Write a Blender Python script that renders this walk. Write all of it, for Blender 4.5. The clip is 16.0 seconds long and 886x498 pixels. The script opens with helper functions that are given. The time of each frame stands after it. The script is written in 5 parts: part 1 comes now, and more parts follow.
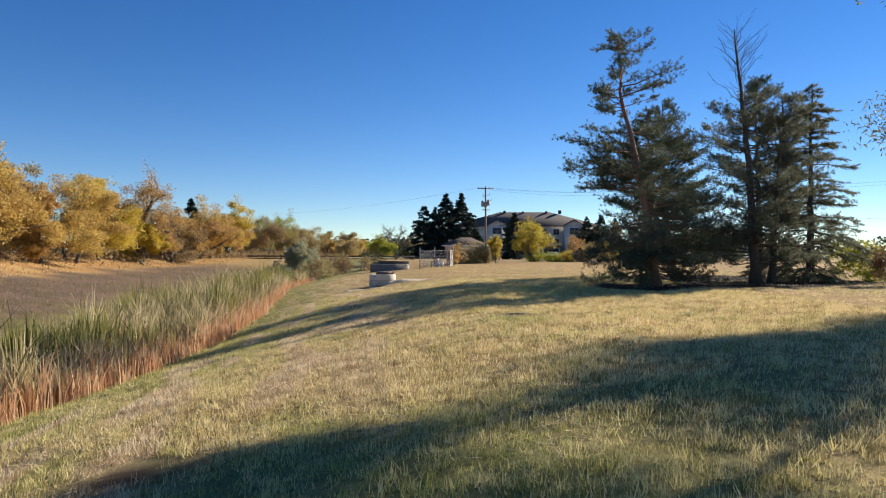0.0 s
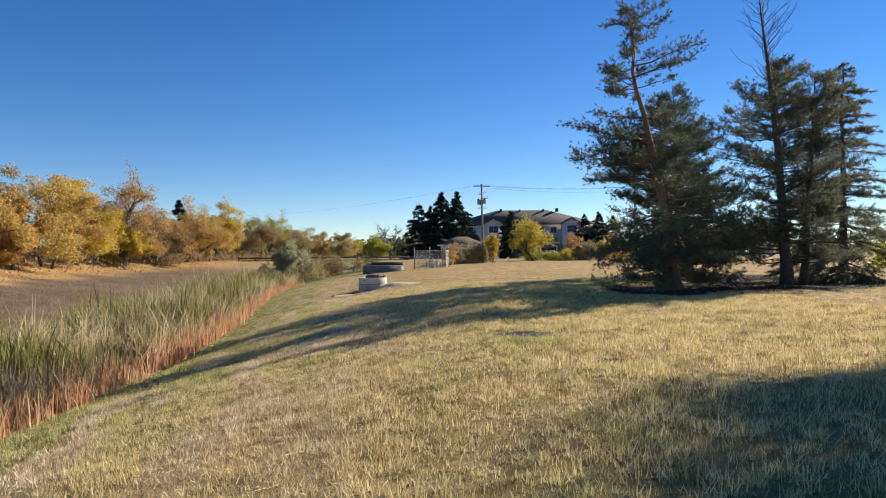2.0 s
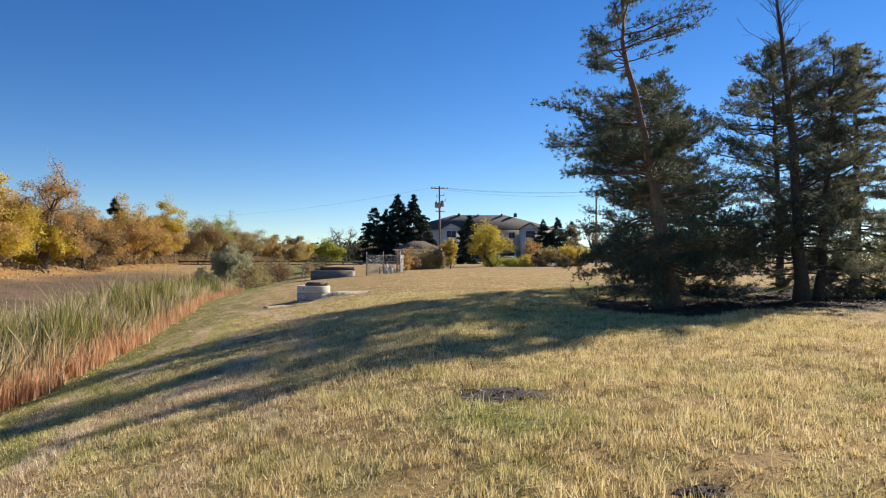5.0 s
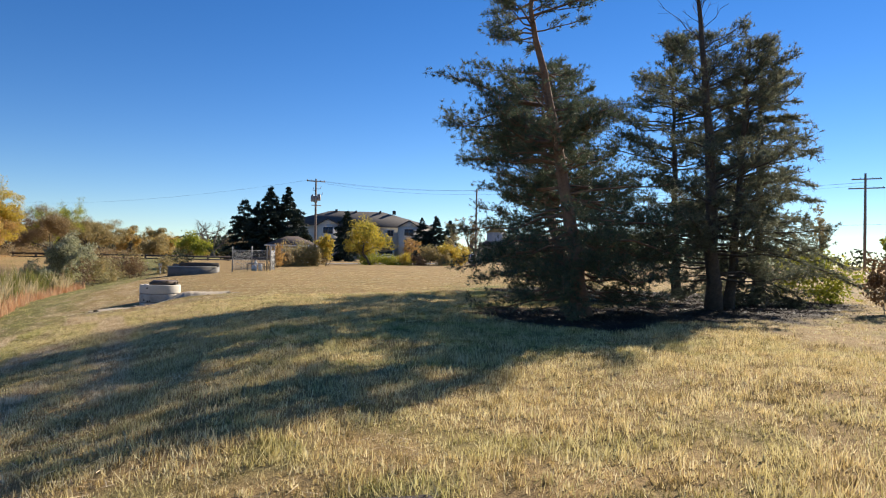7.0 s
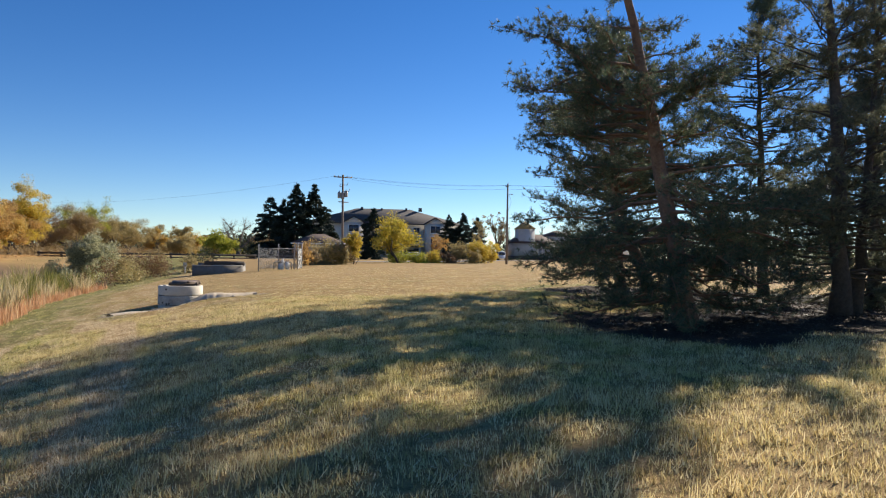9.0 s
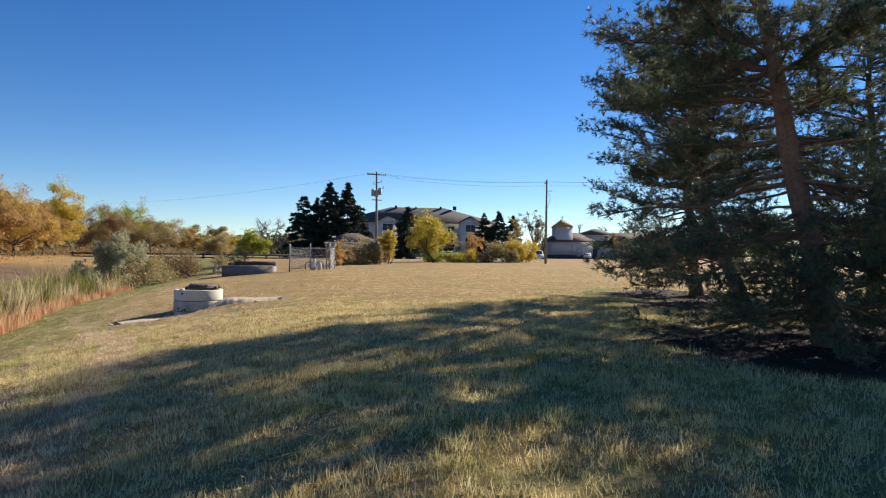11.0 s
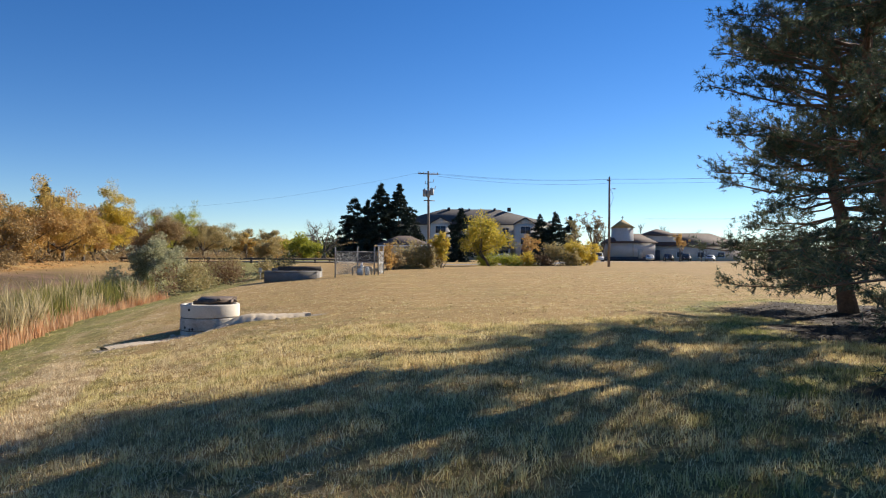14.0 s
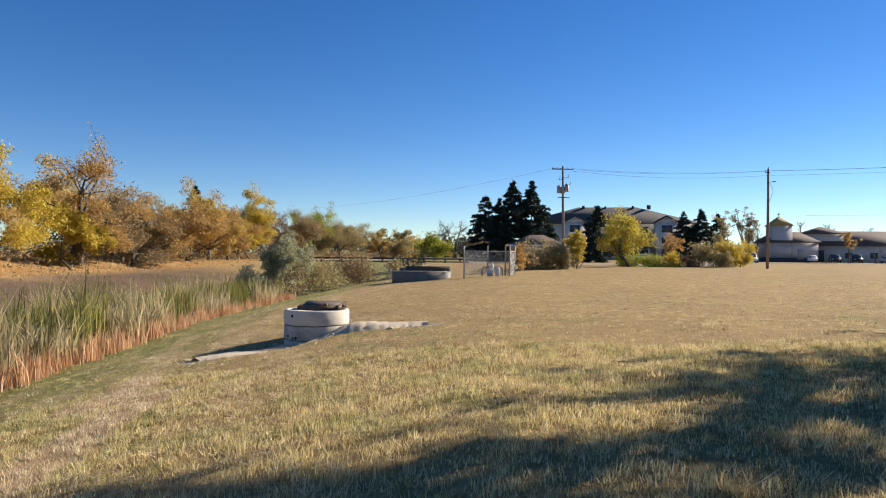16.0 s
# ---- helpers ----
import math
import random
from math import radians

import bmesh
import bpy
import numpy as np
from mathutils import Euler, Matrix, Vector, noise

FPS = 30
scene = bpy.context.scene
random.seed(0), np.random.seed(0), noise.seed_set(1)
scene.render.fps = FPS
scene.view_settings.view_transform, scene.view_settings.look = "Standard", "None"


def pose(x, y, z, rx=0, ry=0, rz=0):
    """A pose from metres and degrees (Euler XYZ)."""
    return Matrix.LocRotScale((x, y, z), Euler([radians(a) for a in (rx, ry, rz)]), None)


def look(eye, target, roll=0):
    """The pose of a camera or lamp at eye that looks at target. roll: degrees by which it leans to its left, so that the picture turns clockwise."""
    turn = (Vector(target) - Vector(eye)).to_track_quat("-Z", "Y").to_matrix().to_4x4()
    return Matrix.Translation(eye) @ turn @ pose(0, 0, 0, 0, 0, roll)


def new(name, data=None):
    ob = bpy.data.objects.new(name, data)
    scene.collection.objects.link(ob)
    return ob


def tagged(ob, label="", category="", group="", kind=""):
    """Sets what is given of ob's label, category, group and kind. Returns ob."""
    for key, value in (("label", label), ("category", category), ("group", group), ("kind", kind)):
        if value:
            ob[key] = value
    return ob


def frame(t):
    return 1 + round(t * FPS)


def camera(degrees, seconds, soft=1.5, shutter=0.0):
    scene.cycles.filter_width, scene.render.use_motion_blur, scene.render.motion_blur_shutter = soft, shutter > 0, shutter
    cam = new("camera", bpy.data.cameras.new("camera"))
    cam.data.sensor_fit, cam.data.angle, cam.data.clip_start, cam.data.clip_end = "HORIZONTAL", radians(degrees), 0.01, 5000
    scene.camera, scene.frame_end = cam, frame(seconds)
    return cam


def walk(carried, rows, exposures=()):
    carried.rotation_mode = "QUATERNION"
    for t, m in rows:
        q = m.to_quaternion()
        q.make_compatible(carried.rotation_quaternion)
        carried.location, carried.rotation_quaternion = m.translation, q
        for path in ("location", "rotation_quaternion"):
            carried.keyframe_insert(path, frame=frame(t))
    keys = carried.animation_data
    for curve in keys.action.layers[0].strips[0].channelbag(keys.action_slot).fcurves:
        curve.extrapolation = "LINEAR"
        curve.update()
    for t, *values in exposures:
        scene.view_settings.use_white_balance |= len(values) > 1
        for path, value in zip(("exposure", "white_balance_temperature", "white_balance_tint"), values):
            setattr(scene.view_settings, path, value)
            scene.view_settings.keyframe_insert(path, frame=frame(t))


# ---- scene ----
cam = camera(67.1, 16.0, 1.1)
PATH = [
    (0, (0.714, -1.283, 1.229), (0.631, 0.715, 1.249), 0.2),
    (0.5, (0.695, -0.637, 1.281), (0.541, 1.357, 1.304), 0.1),
    (1, (0.67, 0.065, 1.301), (0.547, 2.061, 1.309), -0.3),
    (1.5, (0.656, 0.724, 1.328), (0.534, 2.72, 1.35), -0.0),
    (2, (0.701, 1.43, 1.321), (0.629, 3.429, 1.339), -0.5),
    (2.5, (0.694, 2.119, 1.285), (0.604, 4.117, 1.296), -0.0),
    (3, (0.837, 2.769, 1.264), (0.852, 4.769, 1.294), -0.5),
    (3.5, (0.777, 3.398, 1.295), (0.805, 5.397, 1.325), -0.2),
    (6, (1.001, 7.314, 1.375), (1.155, 9.308, 1.409), 0.9),
    (6.5, (1.099, 8.099, 1.38), (1.459, 10.066, 1.401), 0.4),
    (7, (1.041, 8.813, 1.387), (1.459, 10.769, 1.416), 1.1),
    (7.5, (0.997, 9.568, 1.335), (1.419, 11.523, 1.359), 1.3),
    (8, (0.858, 10.271, 1.338), (1.122, 12.254, 1.368), 1.4),
    (8.5, (0.875, 10.943, 1.337), (1.12, 12.927, 1.37), 0.9),
    (9, (0.755, 11.686, 1.338), (1.103, 13.655, 1.359), 0.8),
    (9.5, (0.709, 12.385, 1.253), (1.006, 14.363, 1.283), 1.3),
    (10, (0.746, 13.138, 1.278), (0.988, 15.123, 1.298), 0.7),
    (12.5, (0.966, 16.568, 1.455), (1.228, 18.551, 1.47), 0.5),
    (13, (1.02, 17.376, 1.459), (1.185, 19.369, 1.468), 0.1),
    (13.5, (1.005, 18.194, 1.478), (1.12, 20.191, 1.485), 0.2),
    (14, (1.064, 18.934, 1.442), (1.155, 20.932, 1.465), 0.3),
    (14.5, (1.02, 19.699, 1.474), (1.07, 21.699, 1.491), 0.4),
    (15, (1.05, 20.419, 1.455), (1.068, 22.418, 1.482), 0.4),
    (15.5, (0.975, 21.219, 1.471), (0.871, 23.216, 1.484), 0.5),
    (16, (0.967, 22.016, 1.433), (0.665, 23.993, 1.453), 0.5),
]
walk(cam, [(t, look(eye, target, roll)) for t, eye, target, roll in PATH])

# ---- light ----
SUN_EL, SUN_AZ = radians(25.0), radians(52.5)  # azimuth from +y towards +x
SUN_DIR = Vector((math.sin(SUN_AZ) * math.cos(SUN_EL), math.cos(SUN_AZ) * math.cos(SUN_EL), math.sin(SUN_EL)))
world = bpy.data.worlds.new("sky")
scene.world = world
world.use_nodes = True
wn = world.node_tree
sky = wn.nodes.new("ShaderNodeTexSky")
sky.sky_type, sky.sun_disc = "NISHITA", False
sky.sun_elevation, sky.sun_rotation = SUN_EL, SUN_AZ
sky.altitude, sky.air_density, sky.dust_density, sky.ozone_density = 1200, 0.94, 0.0, 3.1
wn.nodes["Background"].inputs[1].default_value = 0.067
sat = wn.nodes.new("ShaderNodeHueSaturation")  # clear dry autumn air: a deep blue sky
sat.inputs["Hue"].default_value, sat.inputs["Saturation"].default_value = 0.51, 1.28
wn.links.new(sky.outputs[0], sat.inputs["Color"])
wn.links.new(sat.outputs[0], wn.nodes["Background"].inputs[0])
sun_data = bpy.data.lights.new("sun", "SUN")
sun_data.energy, sun_data.angle, sun_data.color = 5.0, radians(0.53), (1.0, 0.9, 0.76)
sun = new("sun", sun_data)
sun.matrix_world = look(SUN_DIR * 60, (0, 0, 0))
scene.view_settings.exposure = 1.0

rng = np.random.default_rng(7)


# ---- mesh helpers ----
def mesh_np(name, V, F, mats=(), smooth=False, uv=None, attrs=None):
    """A mesh from arrays of corners and of equal-sided faces."""
    V, F = np.asarray(V, np.float32), np.asarray(F, np.int32)
    me = bpy.data.meshes.new(name)
    n, k = F.shape
    keep = np.ones(F.shape, bool)
    if k == 4:
        keep[:, 3] = F[:, 3] != F[:, 2]  # a corner named twice makes a triangle
    loops = F[keep]
    me.vertices.add(len(V))
    me.vertices.foreach_set("co", V.ravel())
    me.loops.add(len(loops))
    me.loops.foreach_set("vertex_index", loops)
    me.polygons.add(n)
    me.polygons.foreach_set("loop_start", np.concatenate([[0], np.cumsum(keep.sum(1))[:-1]]).astype(np.int32))
    if smooth:
        me.polygons.foreach_set("use_smooth", np.ones(n, bool))
    if uv is not None:
        me.uv_layers.new(name="uv").data.foreach_set("uv", np.asarray(uv, np.float32)[loops].ravel())
    for key, val in (attrs or {}).items():
        me.attributes.new(key, "FLOAT", "POINT").data.foreach_set("value", np.asarray(val, np.float32))
    me.update(calc_edges=True)
    for m in mats:
        me.materials.append(m)
    return me


def join(*geo):
    """Arrays of several pieces as one."""
    Vs, Fs, n = [], [], 0
    for V, F in geo:
        if len(V) == 0:
            continue
        Vs.append(np.asarray(V, float))
        Fs.append(np.asarray(F) + n)
        n += len(V)
    return np.concatenate(Vs), np.concatenate(Fs)


def box(sx, sy, sz, x=0, y=0, z=0, rz=0.0, taper=1.0):
    """A box of that size whose base stands at x, y, z."""
    V = np.array([[i * sx / 2, j * sy / 2, k * sz] for k in (0, 1) for j in (-1, 1) for i in (-1, 1)], float)
    V[4:, :2] *= taper
    c, s = math.cos(rz), math.sin(rz)
    V[:, :2] = V[:, :2] @ np.array([[c, s], [-s, c]])
    F = np.array([[0, 2, 3, 1], [4, 5, 7, 6], [0, 1, 5, 4], [1, 3, 7, 5], [3, 2, 6, 7], [2, 0, 4, 6]])
    return V + (x, y, z), F


def tube(points, radii, sides=8, cap=True):
    """A round bar along points."""
    P, n = np.asarray(points, float), len(points)
    T = np.gradient(P, axis=0)
    T /= np.linalg.norm(T, axis=1)[:, None] + 1e-9
    ref = np.where(np.abs(T[:, 2:3]) > 0.9, [[1.0, 0, 0]], [[0, 0, 1.0]])
    A = np.cross(T, ref)
    A /= np.linalg.norm(A, axis=1)[:, None] + 1e-9
    B = np.cross(T, A)
    for i in range(1, n):
        a = A[i - 1] - T[i] * (A[i - 1] @ T[i])
        A[i] = a / (np.linalg.norm(a) + 1e-9)
        B[i] = np.cross(T[i], A[i])
    ang = np.arange(sides) * 2 * np.pi / sides
    R = np.broadcast_to(np.asarray(radii, float), (n,))
    V = (P[:, None] + R[:, None, None] * (np.cos(ang)[None, :, None] * A[:, None] + np.sin(ang)[None, :, None] * B[:, None])).reshape(-1, 3)
    F = [[i * sides + j, i * sides + (j + 1) % sides, (i + 1) * sides + (j + 1) % sides, (i + 1) * sides + j] for i in range(n - 1) for j in range(sides)]
    if cap:
        for end, order in ((0, -1), (n - 1, 1)):
            c = len(V)
            V = np.concatenate([V, P[end][None]])
            ring = [end * sides + j for j in range(sides)]
            for j in range(0, sides, 1):
                a, b = ring[j], ring[(j + 1) % sides]
                F.append([c, a, b, b] if order > 0 else [c, b, a, a])
    F = np.array(F)
    return V, F


def bars(P0, P1, r0, r1, sides=3):
    """Many thin straight bars at once."""
    P0, P1 = np.asarray(P0, float), np.asarray(P1, float)
    n = len(P0)
    T = P1 - P0
    T /= np.linalg.norm(T, axis=1)[:, None] + 1e-9
    ref = np.where(np.abs(T[:, 2:3]) > 0.9, [[1.0, 0, 0]], [[0, 0, 1.0]])
    A = np.cross(T, ref)
    A /= np.linalg.norm(A, axis=1)[:, None] + 1e-9
    B = np.cross(T, A)
    ang = np.arange(sides) * 2 * np.pi / sides
    ringv = np.cos(ang)[None, :, None] * A[:, None] + np.sin(ang)[None, :, None] * B[:, None]
    r0, r1 = np.broadcast_to(r0, (n,))[:, None, None], np.broadcast_to(r1, (n,))[:, None, None]
    V = np.concatenate([P0[:, None] + r0 * ringv, P1[:, None] + r1 * ringv], 1).reshape(-1, 3)
    base = (np.arange(n) * 2 * sides)[:, None, None]
    quad = np.array([[j, (j + 1) % sides, sides + (j + 1) % sides, sides + j] for j in range(sides)])[None]
    return V, (base + quad).reshape(-1, 4)


def lathe(profile, sides=32, closed=True):
    """A turned body from (radius, height) pairs, the last joined to the first if closed."""
    ang = np.arange(sides) * 2 * np.pi / sides
    V = np.array([[r * math.cos(a), r * math.sin(a), z] for r, z in profile for a in ang])
    n = len(profile)
    F = [[i * sides + j, i * sides + (j + 1) % sides, ((i + 1) % n) * sides + (j + 1) % sides, ((i + 1) % n) * sides + j]
         for i in range(n if closed else n - 1) for j in range(sides)]
    return V, np.array(F)


def part(name, geo, material, parent=None, label="", smooth=False, bevel=0.0, uv=None):
    """Links one mesh, under a thing or under a part."""
    V, F = geo
    me = mesh_np(name, V, F, [material], smooth, uv)
    if bevel:
        bm = bmesh.new()
        bm.from_mesh(me)
        bmesh.ops.remove_doubles(bm, verts=bm.verts, dist=1e-5)
        bmesh.ops.bevel(bm, geom=[e for e in bm.edges if e.calc_face_angle(0) > 0.6], offset=bevel, segments=2, affect="EDGES")
        bm.to_mesh(me)
        bm.free()
    ob = new(name, me)
    ob.parent = parent
    if label:
        ob["label"] = label
    return ob


def thing(name, x, y, z, label, category, group="", rz=0.0, kind=""):
    ob = new(name)
    ob.matrix_basis = pose(x, y, z, 0, 0, rz)
    return tagged(ob, label, category, group, kind)


# ---- materials ----
def mat(name):
    m = bpy.data.materials.new(name)
    m.use_nodes = True
    return m, m.node_tree, m.node_tree.nodes["Principled BSDF"]


def noise_col(nt, scale, detail=4.0, coord="Object", rough=0.6):
    tc, tx = nt.nodes.new("ShaderNodeTexCoord"), nt.nodes.new("ShaderNodeTexNoise")
    tx.inputs["Scale"].default_value, tx.inputs["Detail"].default_value, tx.inputs["Roughness"].default_value = scale, detail, rough
    nt.links.new(tc.outputs[coord], tx.inputs["Vector"])
    return tx.outputs["Fac"]


def ramp(nt, fac, stops):
    r = nt.nodes.new("ShaderNodeValToRGB")
    el = r.color_ramp.elements
    while len(el) < len(stops):
        el.new(0.5)
    for e, (p, c) in zip(el, stops):
        e.position, e.color = p, (*c, 1)
    nt.links.new(fac, r.inputs[0])
    return r.outputs[0]


def mixc(nt, fac, a, b, mode="MIX"):
    m = nt.nodes.new("ShaderNodeMix")
    m.data_type, m.blend_type = "RGBA", mode
    for sock, v in ((m.inputs[0], fac), (m.inputs[6], a), (m.inputs[7], b)):
        if isinstance(v, (int, float)):
            sock.default_value = v
        elif isinstance(v, tuple):
            sock.default_value = (*v, 1)
        else:
            nt.links.new(v, sock)
    return m.outputs[2]


def bump(nt, bsdf, fac, strength=0.4, distance=0.01):
    b = nt.nodes.new("ShaderNodeBump")
    b.inputs["Strength"].default_value, b.inputs["Distance"].default_value = strength, distance
    nt.links.new(fac, b.inputs["Height"])
    nt.links.new(b.outputs[0], bsdf.inputs["Normal"])


def plain(name, a, b, scale=6.0, rough=0.8, metal=0.0, grain=60.0, relief=0.3, depth=0.004, random_tint=0.0):
    """Two tones in blotches, with fine grain in the relief."""
    m, nt, bs = mat(name)
    col = ramp(nt, noise_col(nt, scale), [(0.3, a), (0.7, b)])
    fine = noise_col(nt, grain, 3.0)
    col = mixc(nt, 0.35, col, ramp(nt, fine, [(0.3, tuple(0.6 * v for v in a)), (0.7, tuple(min(1.0, 1.25 * v) for v in b))]))
    if random_tint:
        oi = nt.nodes.new("ShaderNodeObjectInfo")
        col = mixc(nt, random_tint, col, ramp(nt, oi.outputs["Random"], [(0, a), (1, b)]))
    nt.links.new(col, bs.inputs["Base Color"])
    bs.inputs["Roughness"].default_value, bs.inputs["Metallic"].default_value = rough, metal
    bump(nt, bs, fine, relief, depth)
    return m


def foliage(name, tones, translucent=0.3, rough=0.6, along=None, patch=None, sheen=0.25):
    """Leaves, needles or blades: tones vary from piece to piece; along: tones from foot to tip; patch: large-scale tones."""
    m, nt, bs = mat(name)
    g = nt.nodes.new("ShaderNodeNewGeometry")
    n = len(tones)
    col = ramp(nt, g.outputs["Random Per Island"], [(i / max(1, n - 1), t) for i, t in enumerate(tones)])
    if patch:
        col = mixc(nt, 0.5, col, ramp(nt, noise_col(nt, patch[0], 2.0), [(0.35, patch[1]), (0.65, patch[2])]))
    if along:
        uvn, sep = nt.nodes.new("ShaderNodeUVMap"), nt.nodes.new("ShaderNodeSeparateXYZ")
        nt.links.new(uvn.outputs[0], sep.inputs[0])
        fac = ramp(nt, sep.outputs[1], along[1])
        col = mixc(nt, fac, along[0], col)
    nt.links.new(col, bs.inputs["Base Color"])
    bs.inputs["Roughness"].default_value = rough
    bs.inputs["Specular IOR Level"].default_value = sheen
    tr, mx, out = nt.nodes.new("ShaderNodeBsdfTranslucent"), nt.nodes.new("ShaderNodeMixShader"), nt.nodes["Material Output"]
    nt.links.new(col, tr.inputs[0])
    mx.inputs[0].default_value = translucent
    nt.links.new(bs.outputs[0], mx.inputs[1])
    nt.links.new(tr.outputs[0], mx.inputs[2])
    nt.links.new(mx.outputs[0], out.inputs[0])
    return m


M_CONC = plain("weathered_concrete", (0.36, 0.33, 0.29), (0.52, 0.49, 0.44), 3.0, 0.9, 0, 45, 0.5, 0.006)
M_CONC_PALE = plain("pale_weathered_concrete", (0.46, 0.41, 0.34), (0.63, 0.58, 0.49), 2.5, 0.9, 0, 45, 0.5, 0.006)
M_CONC_STAIN = plain("blotched_concrete", (0.2, 0.18, 0.155), (0.56, 0.51, 0.43), 3.2, 0.9, 0, 45, 0.6, 0.006)
M_CONC_DARK = plain("stained_concrete", (0.13, 0.122, 0.11), (0.24, 0.225, 0.2), 2.0, 0.9, 0, 30, 0.5, 0.006)
M_HOLE = plain("dark_hole", (0.02, 0.018, 0.016), (0.035, 0.03, 0.028), 8, 0.95)
M_STEEL = plain("rusted_steel", (0.07, 0.055, 0.045), (0.17, 0.12, 0.085), 9, 0.7, 0.5)
M_GALV = plain("galvanised_steel", (0.24, 0.235, 0.225), (0.36, 0.35, 0.335), 12, 0.6, 0.35)
M_LINK = plain("dull_wire", (0.16, 0.165, 0.17), (0.25, 0.255, 0.26), 12, 0.6, 0.4)
M_WIRE = plain("dark_cable", (0.03, 0.03, 0.035), (0.06, 0.06, 0.065), 10, 0.6)
M_POLE = plain("grey_pole_wood", (0.16, 0.12, 0.09), (0.28, 0.22, 0.17), 5, 0.9)
M_TIMBER = plain("dark_timber", (0.045, 0.04, 0.036), (0.1, 0.085, 0.075), 5, 0.9)
M_BARK_PINE = plain("pine_bark", (0.12, 0.07, 0.045), (0.27, 0.16, 0.1), 7, 0.95, 0, 22, 1.0, 0.02)
M_BARK_GREY = plain("grey_bark", (0.09, 0.075, 0.06), (0.19, 0.165, 0.14), 7, 0.95, 0, 22, 1.0, 0.02)
M_BARK_DARK = plain("dark_bark", (0.05, 0.04, 0.032), (0.11, 0.09, 0.07), 7, 0.95, 0, 22, 1.0, 0.02)
M_NEEDLE = foliage("pine_needles", [(0.05, 0.075, 0.048), (0.08, 0.11, 0.07), (0.12, 0.145, 0.09), (0.17, 0.17, 0.085)], 0.35)
M_NEEDLE_GREY = foliage("grey_green_needles", [(0.08, 0.1, 0.07), (0.13, 0.15, 0.1), (0.19, 0.19, 0.12), (0.24, 0.22, 0.13)], 0.4)
M_SPRUCE = foliage("spruce_needles", [(0.018, 0.03, 0.024), (0.03, 0.048, 0.035), (0.05, 0.07, 0.055)], 0.1)
M_LEAF_GOLD = foliage("golden_leaves", [(0.46, 0.28, 0.07), (0.56, 0.38, 0.1), (0.62, 0.46, 0.13), (0.4, 0.31, 0.11)], 0.4, patch=(0.35, (0.42, 0.27, 0.1), (0.58, 0.43, 0.11)))
M_LEAF_ORANGE = foliage("orange_leaves", [(0.4, 0.23, 0.08), (0.48, 0.29, 0.1), (0.52, 0.36, 0.14), (0.34, 0.24, 0.12)], 0.4, patch=(0.35, (0.36, 0.22, 0.08), (0.54, 0.34, 0.09)))
M_LEAF_YELLOW = foliage("yellow_leaves", [(0.52, 0.37, 0.05), (0.6, 0.46, 0.07), (0.44, 0.35, 0.07)], 0.4)
M_LEAF_LIME = foliage("yellow_green_leaves", [(0.3, 0.32, 0.03), (0.4, 0.38, 0.05), (0.2, 0.24, 0.04)], 0.4)
M_LEAF_AMBER = foliage("amber_green_leaves", [(0.5, 0.38, 0.04), (0.6, 0.46, 0.06), (0.4, 0.34, 0.05), (0.26, 0.25, 0.05)], 0.4)
M_LEAF_OLIVE = foliage("olive_leaves", [(0.26, 0.21, 0.09), (0.36, 0.29, 0.13), (0.42, 0.32, 0.15), (0.3, 0.27, 0.1)], 0.35)
M_LEAF_TAN = foliage("tan_leaves", [(0.27, 0.19, 0.09), (0.34, 0.25, 0.12), (0.22, 0.15, 0.08)], 0.3)
M_LEAF_SILVER = foliage("silver_leaves", [(0.3, 0.3, 0.17), (0.52, 0.51, 0.32), (0.14, 0.145, 0.08), (0.64, 0.62, 0.42)], 0.35, sheen=0.06)
M_LEAF_DARK = foliage("dark_green_leaves", [(0.035, 0.045, 0.025), (0.06, 0.07, 0.035), (0.09, 0.09, 0.045)], 0.2)
M_LEAF_BROWN = foliage("brown_leaves", [(0.14, 0.08, 0.045), (0.2, 0.12, 0.06), (0.26, 0.17, 0.08)], 0.3)
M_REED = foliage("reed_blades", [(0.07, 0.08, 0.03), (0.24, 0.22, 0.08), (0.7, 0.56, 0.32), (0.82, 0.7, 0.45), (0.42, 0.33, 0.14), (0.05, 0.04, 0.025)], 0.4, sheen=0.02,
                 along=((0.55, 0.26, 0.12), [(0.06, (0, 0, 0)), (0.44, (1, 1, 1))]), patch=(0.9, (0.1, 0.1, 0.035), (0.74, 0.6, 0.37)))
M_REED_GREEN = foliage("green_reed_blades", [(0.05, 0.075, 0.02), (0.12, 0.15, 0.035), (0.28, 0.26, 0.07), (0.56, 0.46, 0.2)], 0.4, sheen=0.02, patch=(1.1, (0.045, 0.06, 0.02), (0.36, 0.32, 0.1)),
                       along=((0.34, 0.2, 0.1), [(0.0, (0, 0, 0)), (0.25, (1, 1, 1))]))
M_TAWNY = foliage("tawny_bank_grass", [(0.5, 0.27, 0.1), (0.6, 0.38, 0.17), (0.66, 0.47, 0.24), (0.42, 0.22, 0.09)], 0.3, sheen=0.08)
M_REED_DRY = foliage("dry_reed_blades", [(0.62, 0.36, 0.19), (0.55, 0.27, 0.13), (0.78, 0.58, 0.38), (0.4, 0.2, 0.1), (0.24, 0.13, 0.08)], 0.36, sheen=0.08, patch=(1.6, (0.46, 0.21, 0.1), (0.76, 0.55, 0.34)))
M_SIDING = plain("pale_siding", (0.5, 0.47, 0.42), (0.6, 0.56, 0.5), 0.5, 0.85, 0, 8, 0.2, 0.01)
M_WHITE = plain("white_paint", (0.7, 0.7, 0.68), (0.8, 0.8, 0.78), 2, 0.6)
